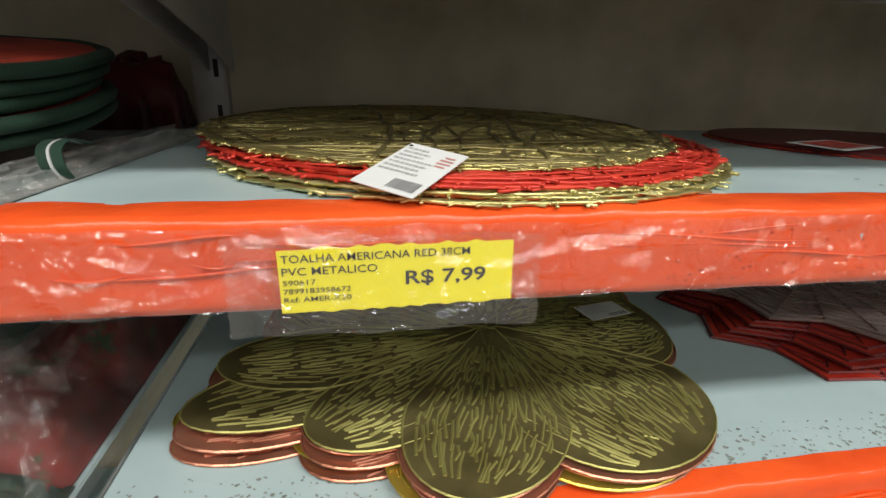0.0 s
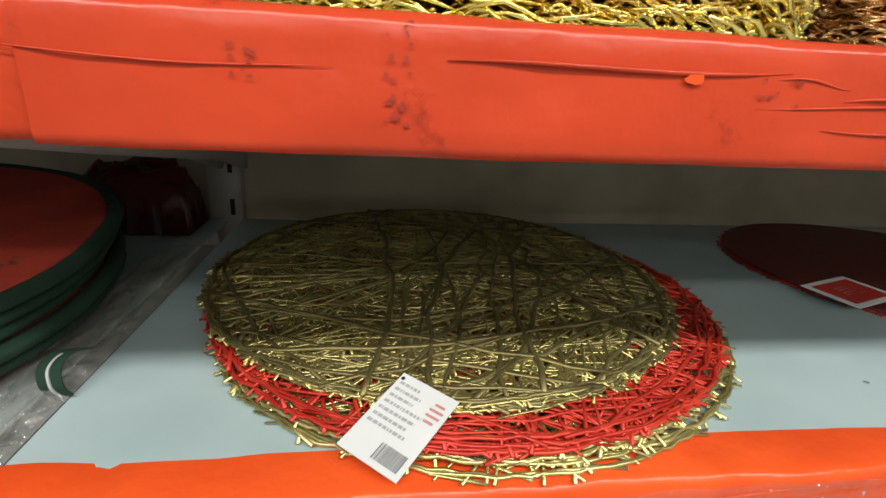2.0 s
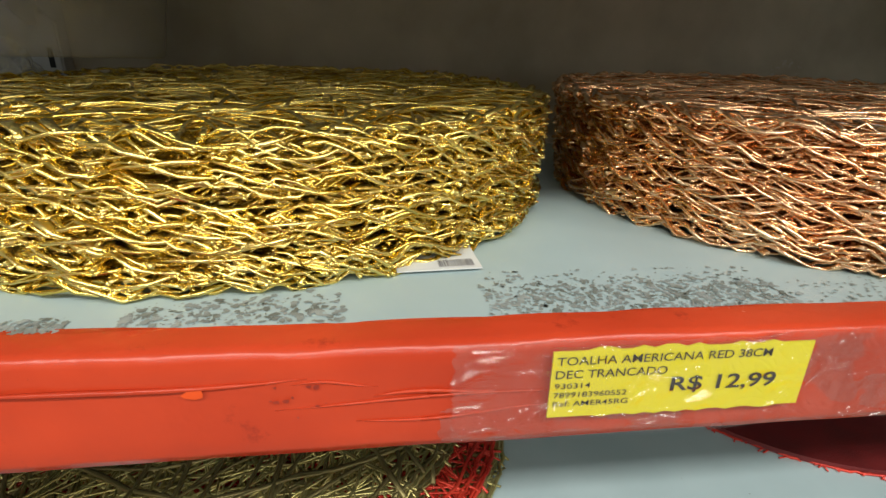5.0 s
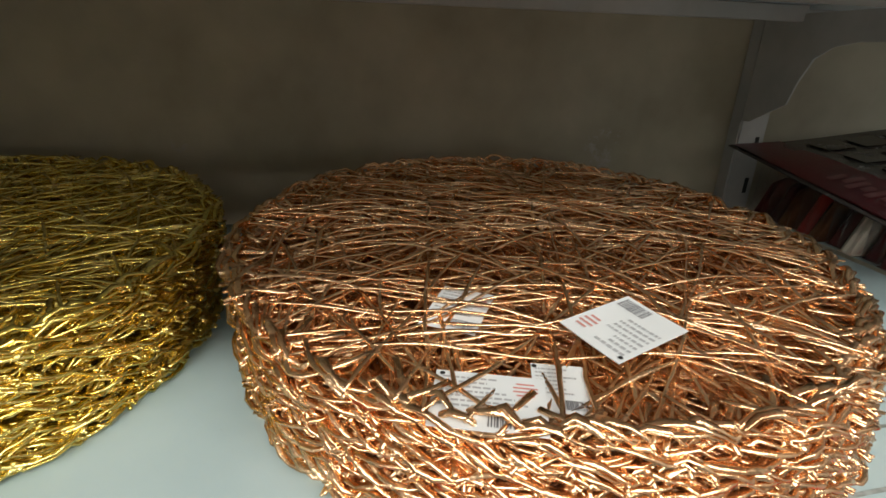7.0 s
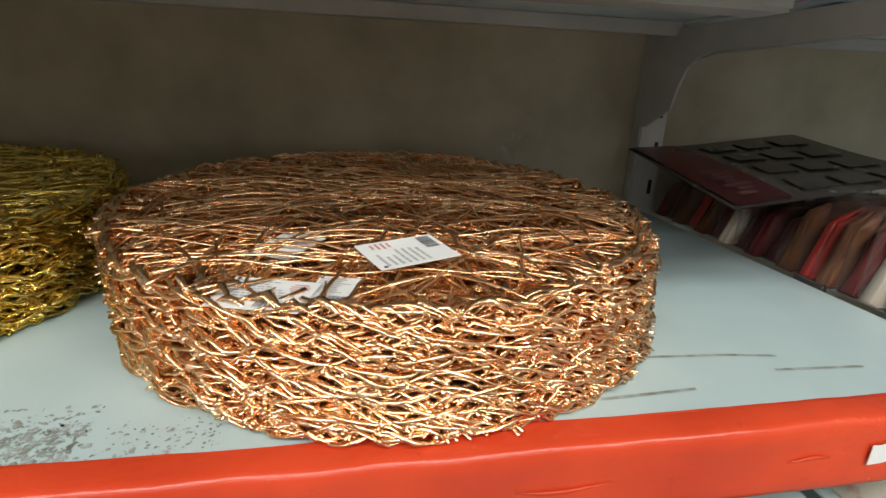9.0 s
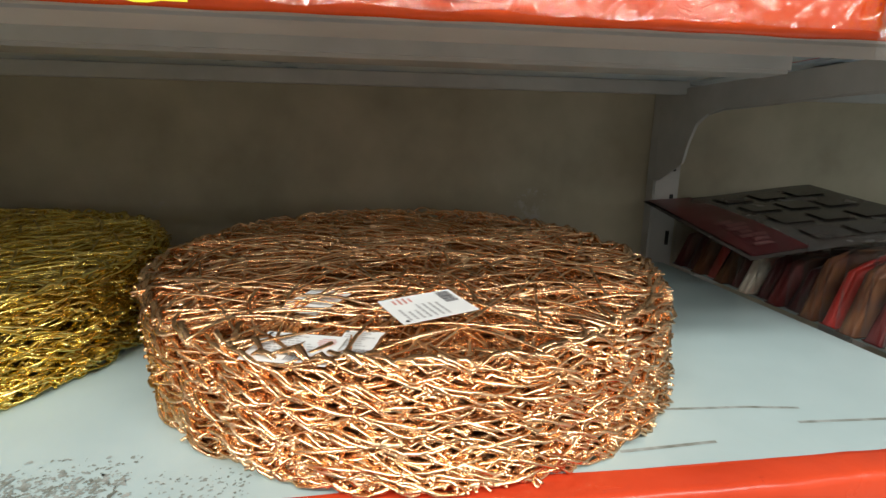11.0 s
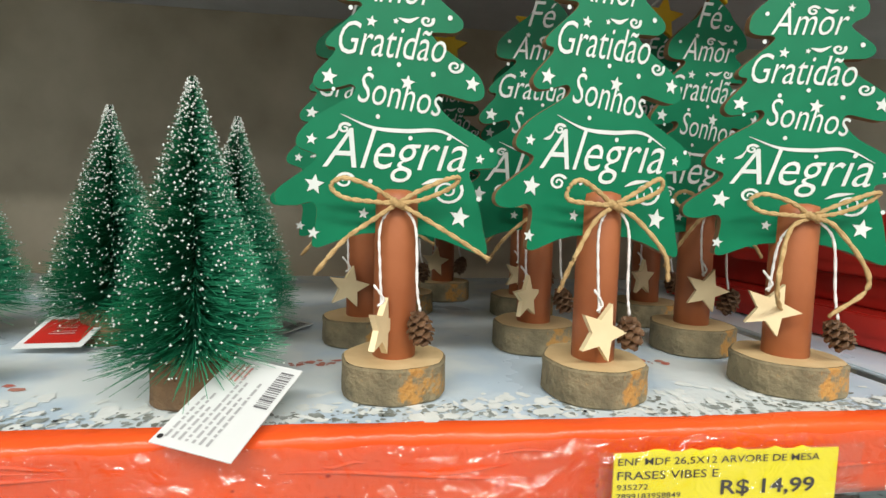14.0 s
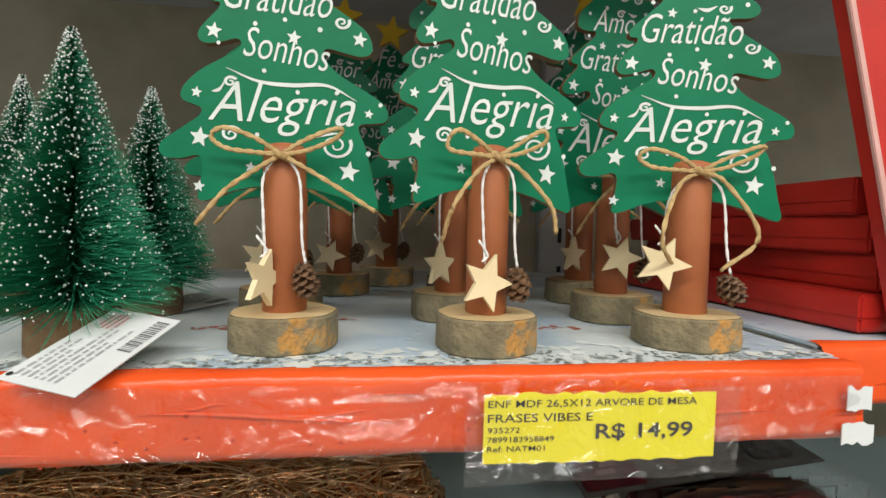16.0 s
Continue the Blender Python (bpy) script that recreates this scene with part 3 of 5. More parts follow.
def straw_mat_mesh(name, r, strands, mt, seed, radius=0.00125, thick=0.0085):
    """Foil straws looped back and forth across a disc in long shallow arcs, with a braided rim of wider twisted foil."""
    rg = np.random.default_rng(seed)
    pieces = []
    ang = rg.random() * 6.28
    pts = []
    for k in range(strands):
        rr = r * (1 + 0.03 * (rg.random() - 0.5))
        pts.append((rr * math.cos(ang), rr * math.sin(ang)))
        ang += math.pi + rg.uniform(-1.75, 1.75)
    for k in range(strands - 1):
        a, b = np.array(pts[k]), np.array(pts[k + 1])
        d = b - a
        ln = np.linalg.norm(d)
        if ln < 0.06:
            continue
        m = max(8, int(ln / 0.0075))
        t = np.linspace(-0.006, 1.006, m)
        nrm = np.array((-d[1], d[0])) / ln
        bow = rg.normal(0, 0.045) * ln
        off = bow * 4 * t * (1 - t) + 0.0008 * np.sin(t * ln / 0.045 * 3.1 + rg.random() * 6) + rg.normal(0, 0.00022, m)
        xy = a + d * t[:, None] + nrm * off[:, None]
        z = thick * (0.5 + 0.26 * np.sin(t * ln / 0.055 * 3.1 + rg.random() * 6)) + thick * 0.3 * (rg.random() - 0.5)
        pieces.append(tube(np.column_stack([xy, z]), radius * rg.uniform(0.85, 1.15), 5, 0.16, 0.62, 0.7, rg))
    n = 46
    for k in range(n):
        a = 2 * math.pi * (k + rg.random() * 0.6) / n
        w, dep = rg.uniform(0.018, 0.034), rg.uniform(0.012, 0.028)
        g = np.linspace(0, 1, 9)
        rr = r * 1.004 + rg.normal(0, 0.0018) - dep * (2 * g - 1) ** 2
        th = a + (g - 0.5) * w * 2.3 / r
        z = thick * (0.5 + 0.35 * np.sin(g * 5 + rg.random() * 6))
        pieces.append(tube(np.column_stack([rr * np.cos(th), rr * np.sin(th), z]), radius * 1.5, 5, 0.3, 0.5, 0.9, rg))
    for k in range(4):
        n = 190
        t = np.arange(n) / n * 2 * math.pi
        fr = (23, 37, 30, 42)[k] + seed % 5
        wob = 0.0026 * np.sin(t * fr + k * 2.1) + 0.0028 * np.sin(t * 7 + k + seed) + rg.normal(0, 0.0005, n)
        rr = r * 0.992 + wob - 0.001 * k
        z = thick * (0.5 + 0.46 * np.cos(t * fr + k * 2.1) + 0.16 * np.sin(t * 5 + k)) + rg.normal(0, 0.0006, n)
        pieces.append(tube(np.column_stack([rr * np.cos(t), rr * np.sin(t), z]), radius * 1.75, 5, 0.32, 0.45, 0.9, rg, True))
    v, f = join(pieces)
    return mesh_of(name, v, f, mt, True)


def straw_stack(cx, cy, z0, count, pitch, r, mt, seed, label, strands=112, top_shift=(0, 0)):
    variants = [straw_mat_mesh("straw", r, strands, mt, seed + k) for k in range(3)]
    rg = random.Random(seed)
    for i in range(count):
        g = i / (count - 1)
        th = thing("straw_placemat", leaning(cx + rg.uniform(-0.0035, 0.0035) + top_shift[0] * g, cy + rg.uniform(-0.003, 0.003) + top_shift[1] * g, z0 + i * pitch + 0.0085 * g,
                   rg.uniform(-0.08, 0.08) + 2.6 * g, rg.uniform(-0.1, 0.1), rg.uniform(0, 360)), label, "placemat", label + " stack")
        hang("straw", variants[i % 3], th)


straw_stack(0.066, 0.242, LEVEL["c"] + 0.001, 13, 0.0051, 0.200, M["gold_foil"], 11, "round gold foil straw placemat in a stack", top_shift=(0.008, 0.004))
straw_stack(0.503, 0.213, LEVEL["c"] + 0.001, 13, 0.0052, 0.203, M["copper_foil"], 29, "round copper foil straw placemat in a stack", top_shift=(-0.005, 0.004))


# ---- lattice placemats ----
def lattice_mat_mesh(name, r, bars_n, mt, seed, w=0.0024, thick=0.0022, short_n=0):
    """A disc of random crossing rounded strips, with ragged ends."""
    rg = np.random.default_rng(seed)
    pieces = []
    for k in range(bars_n):
        a0 = rg.random() * 2 * math.pi
        a1 = a0 + math.pi + rg.uniform(-2.05, 2.05)
        r0, r1 = r * (1 + 0.03 * rg.random()), r * (1 + 0.03 * rg.random())
        p0, p1 = np.array((r0 * math.cos(a0), r0 * math.sin(a0))), np.array((r1 * math.cos(a1), r1 * math.sin(a1)))
        d = p1 - p0
        ln = np.linalg.norm(d)
        if ln < 0.05:
            continue
        m = max(4, int(ln / 0.022))
        t = np.linspace(0, 1, m)
        nr = np.array((-d[1], d[0])) / ln
        c = p0 + d * t[:, None] + nr * (rg.normal(0, 0.07) * ln * 4 * t * (1 - t) + rg.normal(0, 0.0022, m))[:, None]
        z = np.full(m, thick * rg.uniform(0.3, 0.8))
        pieces.append(tube(np.column_stack([c, z]), w * rg.uniform(0.36, 0.6), 6, flat=0.62))
    for k in range(short_n):
        q, a, b = r * math.sqrt(rg.random()) * 0.97, rg.random() * 2 * math.pi, rg.normal(0, 0.75)
        ln = rg.uniform(0.018, 0.050)
        mid = np.array((q * math.cos(a), q * math.sin(a)))
        c = np.array([mid + ln * (e - 0.5) * np.array((math.cos(b), math.sin(b))) + rg.normal(0, 0.002, 2) for e in (0, 0.5, 1)])
        if np.hypot(c[:, 0], c[:, 1]).max() > r * 1.02:
            continue
        pieces.append(tube(np.column_stack([c, np.full(3, thick * rg.uniform(0.3, 0.7))]), w * rg.uniform(0.28, 0.48), 5, flat=0.62))
    n = 150
    for k in range(2):
        t = np.arange(n) / n * 2 * math.pi
        rr = r * 0.985 + 0.004 * rg.random(n)
        pieces.append(tube(np.column_stack([rr * np.cos(t), rr * np.sin(t), np.full(n, thick * 0.6)]), 0.0012, 5, closed=True))
    v, f = join(pieces)
    return mesh_of(name, v, f, mt, True)


def lattice_mat(m, r, n, mt, seed, label):
    th = thing("openwork_placemat", m, label, "placemat", "openwork placemats")
    hang("lattice", lattice_mat_mesh("lattice", r, n + 40 * (mt == "olive_pvc"), M[mt], seed, short_n=1000 if mt == "olive_pvc" else 520), th)
    if mt == "olive_pvc":
        # Ribs whose dark colour imitates flat tops that mirror a dark ceiling.
        hang("web", lattice_mat_mesh("web", r * 0.985, 34, M["bronze_dark_reflection"], seed + 40, 0.0036, 0.0026), th, "raised ribs, darker brown to imitate the dark ceiling they reflect").location.z = 0.0005


zb = LEVEL["b"]
CH, RD, OL = "round champagne-gold openwork PVC placemat in a stack", "round red openwork PVC placemat in a stack", "round olive-bronze openwork PVC placemat on top of a stack"
for i, (mx, my, tilt, mt, lab, rr) in enumerate((
        (0.050, 0.199, 0.0, "champagne_pvc", CH, 0.194), (0.058, 0.203, 0.2, "champagne_pvc", CH, 0.192), (0.046, 0.205, 0.4, "champagne_pvc", CH, 0.193),
        (0.054, 0.208, 0.6, "champagne_pvc", CH, 0.192), (0.046, 0.210, 0.9, "red_pvc", RD, 0.196), (0.050, 0.213, 1.2, "red_pvc", RD, 0.196),
        (0.044, 0.215, 1.4, "red_pvc", RD, 0.195), (0.034, 0.228, 1.9, "olive_pvc", OL, 0.187), (0.028, 0.231, 2.3, "olive_pvc", OL, 0.187))):
    lattice_mat(leaning(mx, my, zb + 0.0013 + 0.0016 * i + 0.19 * math.sin(math.radians(tilt)) * 0.9, tilt, 0, i * 51 if i < 7 else 9 * i), rr, 62, mt, 50 + i, lab)
th = thing("round_placemat", pose(0.575, 0.285, zb + 0.001), "round maroon placemat lying on the shelf", "placemat")
bm = bmesh.new()
bmesh.ops.create_cone(bm, cap_ends=True, segments=72, radius1=0.19, radius2=0.189, depth=0.004)
for v in bm.verts:
    v.co.z += 0.002
hang("disc", bm_mesh("disc", bm, M["maroon"]), th)
hang("web", lattice_mat_mesh("web", 0.19, 120, M["red_pvc"], 77, 0.0016, 0.0012), th, "red openwork edge").location.z = -0.0005

# ---- leaf placemats ----
# Petals of one mat: direction in degrees, length, half width, height in the pile.
PETALS = ((48, 0.215, 0.105, 0.0), (100, 0.20, 0.08, 0.0007), (148, 0.22, 0.075, 0.0), (0, 0.172, 0.098, 0.0008), (201, 0.262, 0.046, 0.0003), (187, 0.236, 0.050, 0.0011),
          (221, 0.205, 0.050, 0.0012), (250, 0.210, 0.058, 0.0019), (292, 0.206, 0.082, 0.0014))


def petal_width(g):
    return (0.10 + 0.90 * min(1.0, g / 0.62) ** 0.9) * math.sqrt(max(0.0, 1 - max(0.0, (g - 0.55) / 0.45) ** 2.4))


def leaf_mat(m, mt, label, seed):
    """Overlapping round-tipped petals with a raised rim and short raised veins that fan out from the heart."""
    th = thing("leaf_placemat", m, label, "placemat", "leaf placemats")
    rg = np.random.default_rng(seed)
    for deg, ln, wd, up in PETALS:
        c, s = math.cos(math.radians(deg)), math.sin(math.radians(deg))
        def at(g, q):
            x, y = ln * g, wd * q * petal_width(g) + 0.012 * math.sin(2.6 * g)
            return x * c - y * s, x * s + y * c
        gs = [0.5 - 0.5 * math.cos(math.pi * k / 22) for k in range(23)]
        ol = [at(g, -1) for g in gs] + [at(g, 1) for g in gs[-2:0:-1]]
        bm = prism(ol, 0.0014, "z")
        bmesh.ops.translate(bm, verts=bm.verts, vec=(0, 0, up))
        # Bronze petals get a darker tone than their veins, a dark reflection in colour.
        petal = hang("petal", bm_mesh("petal", bm, M["bronze_dark_reflection"] if mt == M["bronze"] else mt), th)
        pieces = [tube(np.array([(x, y, up + 0.0015) for x, y in ol]), 0.0008, 4, closed=True)]
        n = int(wd / 0.0021)
        for k in range(n):
            q = -0.9 + 1.8 * (k + rg.uniform(0.2, 0.8)) / n
            t0 = rg.uniform(0.16, 0.34)
            while t0 < 0.86:
                t1 = min(0.93, t0 + rg.uniform(0.06, 0.17))
                j = rg.normal(0, 0.025, 3)
                p = [(*at(t0 + (t1 - t0) * e / 2, (q + j[e]) * 0.94), up + 0.0015) for e in range(3)]
                pieces.append(tube(np.array(p), rg.uniform(0.0008, 0.0014), 4, flat=0.6))
                t0 = t1 + rg.uniform(0.015, 0.045)
        v, f = join(pieces)
        hang("vein_relief", mesh_of("vein_relief", v, f, mt), petal, "raised metallic veins and rim")


za = LEVEL["a"]
for i, (dx, dy, rz, mt, lab) in enumerate(((-0.010, 0.004, 3, "pink_copper", "copper-pink leaf-shaped placemat in a stack"), (-0.006, 0.006, -2, "bright_gold", "bright gold leaf-shaped placemat in a stack"),
                                           (-0.006, 0.003, 2, "pink_copper", "copper-pink leaf-shaped placemat in a stack"), (0.002, 0.003, -2, "pink_copper", "copper-pink leaf-shaped placemat in a stack"),
                                           (0.0, 0.004, 0, "bronze", "olive-bronze leaf-shaped placemat on top of a stack"))):
    leaf_mat(pose(0.077 + dx, 0.192 + dy, za + 0.001 + 0.0042 * i, 0, 0, rz), M[mt], lab, i)


# ---- snowflake placemats ----
def flake_mat(m, mt, label, seed):
    th = thing("snowflake_placemat", m, label, "placemat", "snowflake placemats")
    pieces = []
    def ring(r, rad, n=12, star=0.18):
        p = [(r * (1 + (star if k % 2 else 0)) * math.cos(math.pi * k / n), r * (1 + (star if k % 2 else 0)) * math.sin(math.pi * k / n), 0.001) for k in range(2 * n)]
        pieces.append(tube(np.array(p), rad, 4, closed=True))
    for r in (0.04, 0.075, 0.11, 0.15, 0.162):
        ring(r, 0.0016)
    for k in range(24):
        a = math.pi * k / 12
        pieces.append(tube(np.array([(q * math.cos(a), q * math.sin(a), 0.001) for q in (0.01, 0.09, 0.165)]), 0.0013, 4))
        for q in np.arange(0.05, 0.16, 0.011):
            b = math.pi * (k + 1) / 12
            pieces.append(tube(np.array([(q * math.cos(a), q * math.sin(a), 0.001), ((q + 0.01) * math.cos(b), (q + 0.01) * math.sin(b), 0.001)]), 0.0009, 4))
    v, f = join(pieces)
    hang("openwork", mesh_of("openwork", v, f, M["taupe_line"] if mt == M["ash_pink"] else M["maroon"]), th, "darker raised lines")
    ol = [(0.158 * (1 + (0.18 if k % 2 else 0)) * math.cos(math.pi * k / 12), 0.158 * (1 + (0.18 if k % 2 else 0)) * math.sin(math.pi * k / 12)) for k in range(24)]
    hang("sheet", bm_mesh("sheet", prism(ol, 0.0006, "z"), mt), th)


for i in range(4):
    flake_mat(pose(0.53 - 0.012 * (3 - i), 0.27 - 0.012 * (3 - i) + 0.01 * i, za + 0.001 + 0.005 * i, 0, 0, 7 * i), M["ash_pink"] if i == 3 else M["red_pvc"],
              "ash-pink openwork snowflake placemat" if i == 3 else "red openwork snowflake placemat", i)

# ---- tags on the mats ----
def tag_at(o, px, py, label, **kw):
    """A tag with its lower left corner at o, its lower edge towards px and its left edge towards py."""
    o, px, py = Vector(o), Vector(px), Vector(py)
    ax = (px - o).normalized()
    az = ax.cross(py - o).normalized()
    m = Matrix((ax, az.cross(ax), az)).transposed().to_4x4()
    m.translation = o
    return swing_tag(m, (px - o).length, (py - o).length, label, **kw)


zc = LEVEL["c"]
tag_at((-0.045, 0.0235, 1.0195), (-0.0175, 0.001, 1.0150), (-0.0165, 0.0665, 1.0335), "white product tag hanging over the shelf edge", seed=1)
tag_at((0.394, 0.172, 1.0160), (0.463, 0.195, 1.0165), (0.404, 0.222, 1.0180), "white tag with a red printed panel on the maroon placemat", seed=2, front="red")
tag_at((0.526, 0.072, 1.2820), (0.512, 0.104, 1.2835), (0.480, 0.052, 1.2815), "white product tag lying on the copper placemats", seed=5, curl=0.04)
tag_at((0.396, 0.037, 1.2722), (0.440, 0.024, 1.2722), (0.407, 0.068, 1.2737), "white product tag caught inside the copper straws", seed=6)
tag_at((0.440, 0.040, 1.2712), (0.462, 0.034, 1.2712), (0.448, 0.070, 1.2722), "white product tag caught inside the copper straws", seed=9, stamp=False)
tag_at((0.402, 0.108, 1.2740), (0.428, 0.094, 1.2735), (0.420, 0.146, 1.2755), "white product tag caught inside the copper straws", seed=7)
tag_at((-0.026, 0.106, 1.0222), (0.008, 0.102, 1.0222), (-0.014, 0.152, 1.0240), "white tag showing through the olive openwork placemat", seed=8)
tag_at((0.181, 0.192, 0.8495), (0.228, 0.203, 0.8495), (0.176, 0.222, 0.8500), "small white tag on the leaf placemats", seed=4, stamp=False)
swing_tag(pose(0.158, 0.062, zc + 0.002, 2, 0, 4), 0.042, 0.045, "white product tag under the gold placemats", False, seed=3)


# ---- bottle-brush pines ----
def pine_meshes(seed):
    rg = np.random.default_rng(seed)
    h0, h1, rad = 0.024, 0.148, 0.0405
    v, f, sv, sf = [], [], [], []
    n = 8800
    for k in range(n):
        g = (k + rg.random()) / n
        g = 1 - (1 - g) ** 0.66
        z = h0 + (h1 - h0) * g
        ln = (rad * (1 - g) ** 1.02 + 0.0018) * rg.uniform(0.74, 1.04)
        a = k * 2.39996 + rg.normal(0, 0.3)
        up = rg.normal(0.05, 0.10) + (-0.25 * rg.random() if g < 0.06 else 0)
        d = np.array((math.cos(a), math.sin(a), up))
        side = np.array((-math.sin(a), math.cos(a), 0)) * 0.00022
        b = np.array((0, 0, z))
        e = b + d * ln
        o = len(v)
        v += [b - side, b + side, e + side * 0.6, e - side * 0.6, b + (0, 0, 0.00022), e + (0, 0, 0.00015)]
        f += [(o, o + 1, o + 2, o + 3), (o + 4, o, o + 3, o + 5)]
        if rg.random() < 0.12 + 0.30 * g + (0.3 if g > 0.93 else 0):
            q = e - d * ln * rg.choice((0, 0, 0, 0.1, 0.25, 0.45)) * rg.random()
            s = rg.uniform(0.00025, 0.00072)
            o = len(sv)
            sv += [q + w for w in (np.array((s, 0, 0)), np.array((-s, 0, 0)), np.array((0, s, 0)), np.array((0, -s, 0)), np.array((0, 0, s)), np.array((0, 0, -s)))]
            sf += [(o, o + 2, o + 4), (o + 2, o + 1, o + 4), (o + 1, o + 3, o + 4), (o + 3, o, o + 4), (o + 2, o, o + 5), (o + 1, o + 2, o + 5), (o + 3, o + 1, o + 5), (o, o + 3, o + 5)]
    return mesh_of("bristles", v, f, M["bristle"]), mesh_of("snow", sv, sf, M["snow"])


def log_slice(r, h, seed, side_mt, name, th):
    rg = random.Random(seed)
    n = 40
    prof = [(1 + 0.025 * math.sin(3 * a + seed) + 0.02 * math.sin(7 * a) + rg.uniform(-0.01, 0.01)) for a in np.arange(n) / n * 6.2832]
    v, f = [], []
    for s, z in ((0.97, 0), (1, 0.001), (1.0, h * 0.3), (0.99, h * 0.65), (1, h - 0.001), (0.96, h)):
        for k in range(n):
            a = 2 * math.pi * k / n
            q = r * s * prof[k] * (1 + 0.012 * noise.noise((k * 0.9, z * 400, seed)))
            v.append((q * math.cos(a), q * math.sin(a), z))
    for i in range(5):
        for k in range(n):
            q = (k + 1) % n
            f.append((i * n + k, i * n + q, (i + 1) * n + q, (i + 1) * n + k))
    f.append(tuple(range(n))[::-1])
    hang(name, mesh_of(name, v, f, side_mt), th, "bark-covered round of wood")
    top = [(0.955 * r * prof[k] * math.cos(2 * math.pi * k / n), 0.955 * r * prof[k] * math.sin(2 * math.pi * k / n), h + 0.0002) for k in range(n)]
    hang("cut_face", mesh_of("cut_face", top, [tuple(range(n))], M["cutwood"]), th, "pale sawn wood face")


zd = LEVEL["d"]
pine = thing("bottle_brush_pine", pose(0.500, 0.045, zd + 0.0005), "green bottle-brush pine with white flocking on a wooden base", "ornament", "bottle-brush pines")
log_slice(0.0185, 0.021, 3, M["bark_plain"], "base", pine)
pb, ps = pine_meshes(5)
hang("bristles", pb, pine)
hang("snow", ps, pine, "white flocked tips")
t = np.linspace(0, 1, 70)
v, f = join([tube(np.column_stack([0.0007 * np.cos(t * 90 + k * 3.14), 0.0007 * np.sin(t * 90 + k * 3.14), 0.018 + t * 0.130]), 0.0007, 5) for k in (0, 1)])
hang("stem", mesh_of("stem", v, f, M["wire"]), pine, "twisted dark wire stem")
for px, py, rz, s in ((0.412, 0.152, 50, 1.03), (0.492, 0.146, 130, 1.0), (0.318, 0.150, 200, 1.04), (0.242, 0.165, 260, 1.04), (0.17, 0.15, 20, 1.0)):
    c = copy_thing(pine, pose(px, py, zd + 0.0005, 0, 0, rz))
    c.scale = (s, s, s)


# ---- painted table trees ----
def half(px):
    return [((450 + x / 2.04 - 655) / 3050 * 0.94, (780 - y / 2.04) / 3050 * 0.895 - 0.0045) for x, y in px]


LEFT = ((410, -60), (340, 40), (290, 80), (215, 150), (199, 195), (205, 225), (240, 237), (280, 238), (286, 255), (240, 300), (190, 345), (172, 372), (180, 388), (202, 392),
        (198, 412), (160, 455), (135, 490), (135, 515), (160, 530), (215, 520), (255, 508), (272, 520), (262, 543), (220, 570), (140, 620), (95, 665), (78, 700),
        (88, 724), (132, 740), (145, 752), (130, 778), (60, 830), (18, 865), (10, 895), (30, 916), (80, 918), (130, 905), (148, 930), (140, 1000), (132, 1045), (142, 1058), (170, 1055))
RIGHT = ((700, 1072), (728, 1078), (740, 1060), (726, 1000), (712, 930), (690, 850), (668, 800), (676, 778), (720, 772), (760, 765), (770, 732), (745, 695), (680, 655), (600, 610), (552, 562),
         (542, 537), (560, 522), (610, 532), (670, 543), (706, 530), (711, 500), (690, 455), (630, 410), (560, 365), (524, 328), (545, 320), (600, 318), (629, 300), (625, 270),
         (580, 235), (545, 205), (555, 187), (592, 165), (598, 130), (570, 85), (520, 40), (490, 0))
OUT = half(LEFT) + half(((300, 1010), (520, 1010))) + half(RIGHT)
sm = smooth_line([(a, 0, b) for a, b in OUT + OUT[:1]], 3)[:-1]
OUT = [(p[0], p[2]) for p in sm]


def flat_shapes(outlines, y):
    bm = bmesh.new()
    for ol in outlines:
        bm.faces.new([bm.verts.new((a, y, b)) for a, b in ol])
    bm.normal_update()
    bmesh.ops.triangulate(bm, faces=bm.faces[:], ngon_method="EAR_CLIP")
    return bm


def spiral(cx, cz, r, turns, sgn, w):
    n = 26
    o, i = [], []
    for k in range(n + 1):
        g = k / n
        a = sgn * g * turns * 6.283 + 0.5
        rr = r * (1 - 0.85 * g)
        ww = w * (1 - 0.5 * g)
        o.append((cx + (rr + ww) * math.cos(a), cz + (rr + ww) * 0.8 * math.sin(a)))
        i.append((cx + (rr - ww) * math.cos(a), cz + (rr - ww) * 0.8 * math.sin(a)))
    return o + i[::-1]


def P2(x, y):
    return ((450 + x / 2.04 - 655) / 3050 * 0.94, (780 - y / 2.04) / 3050 * 0.895 - 0.0045)


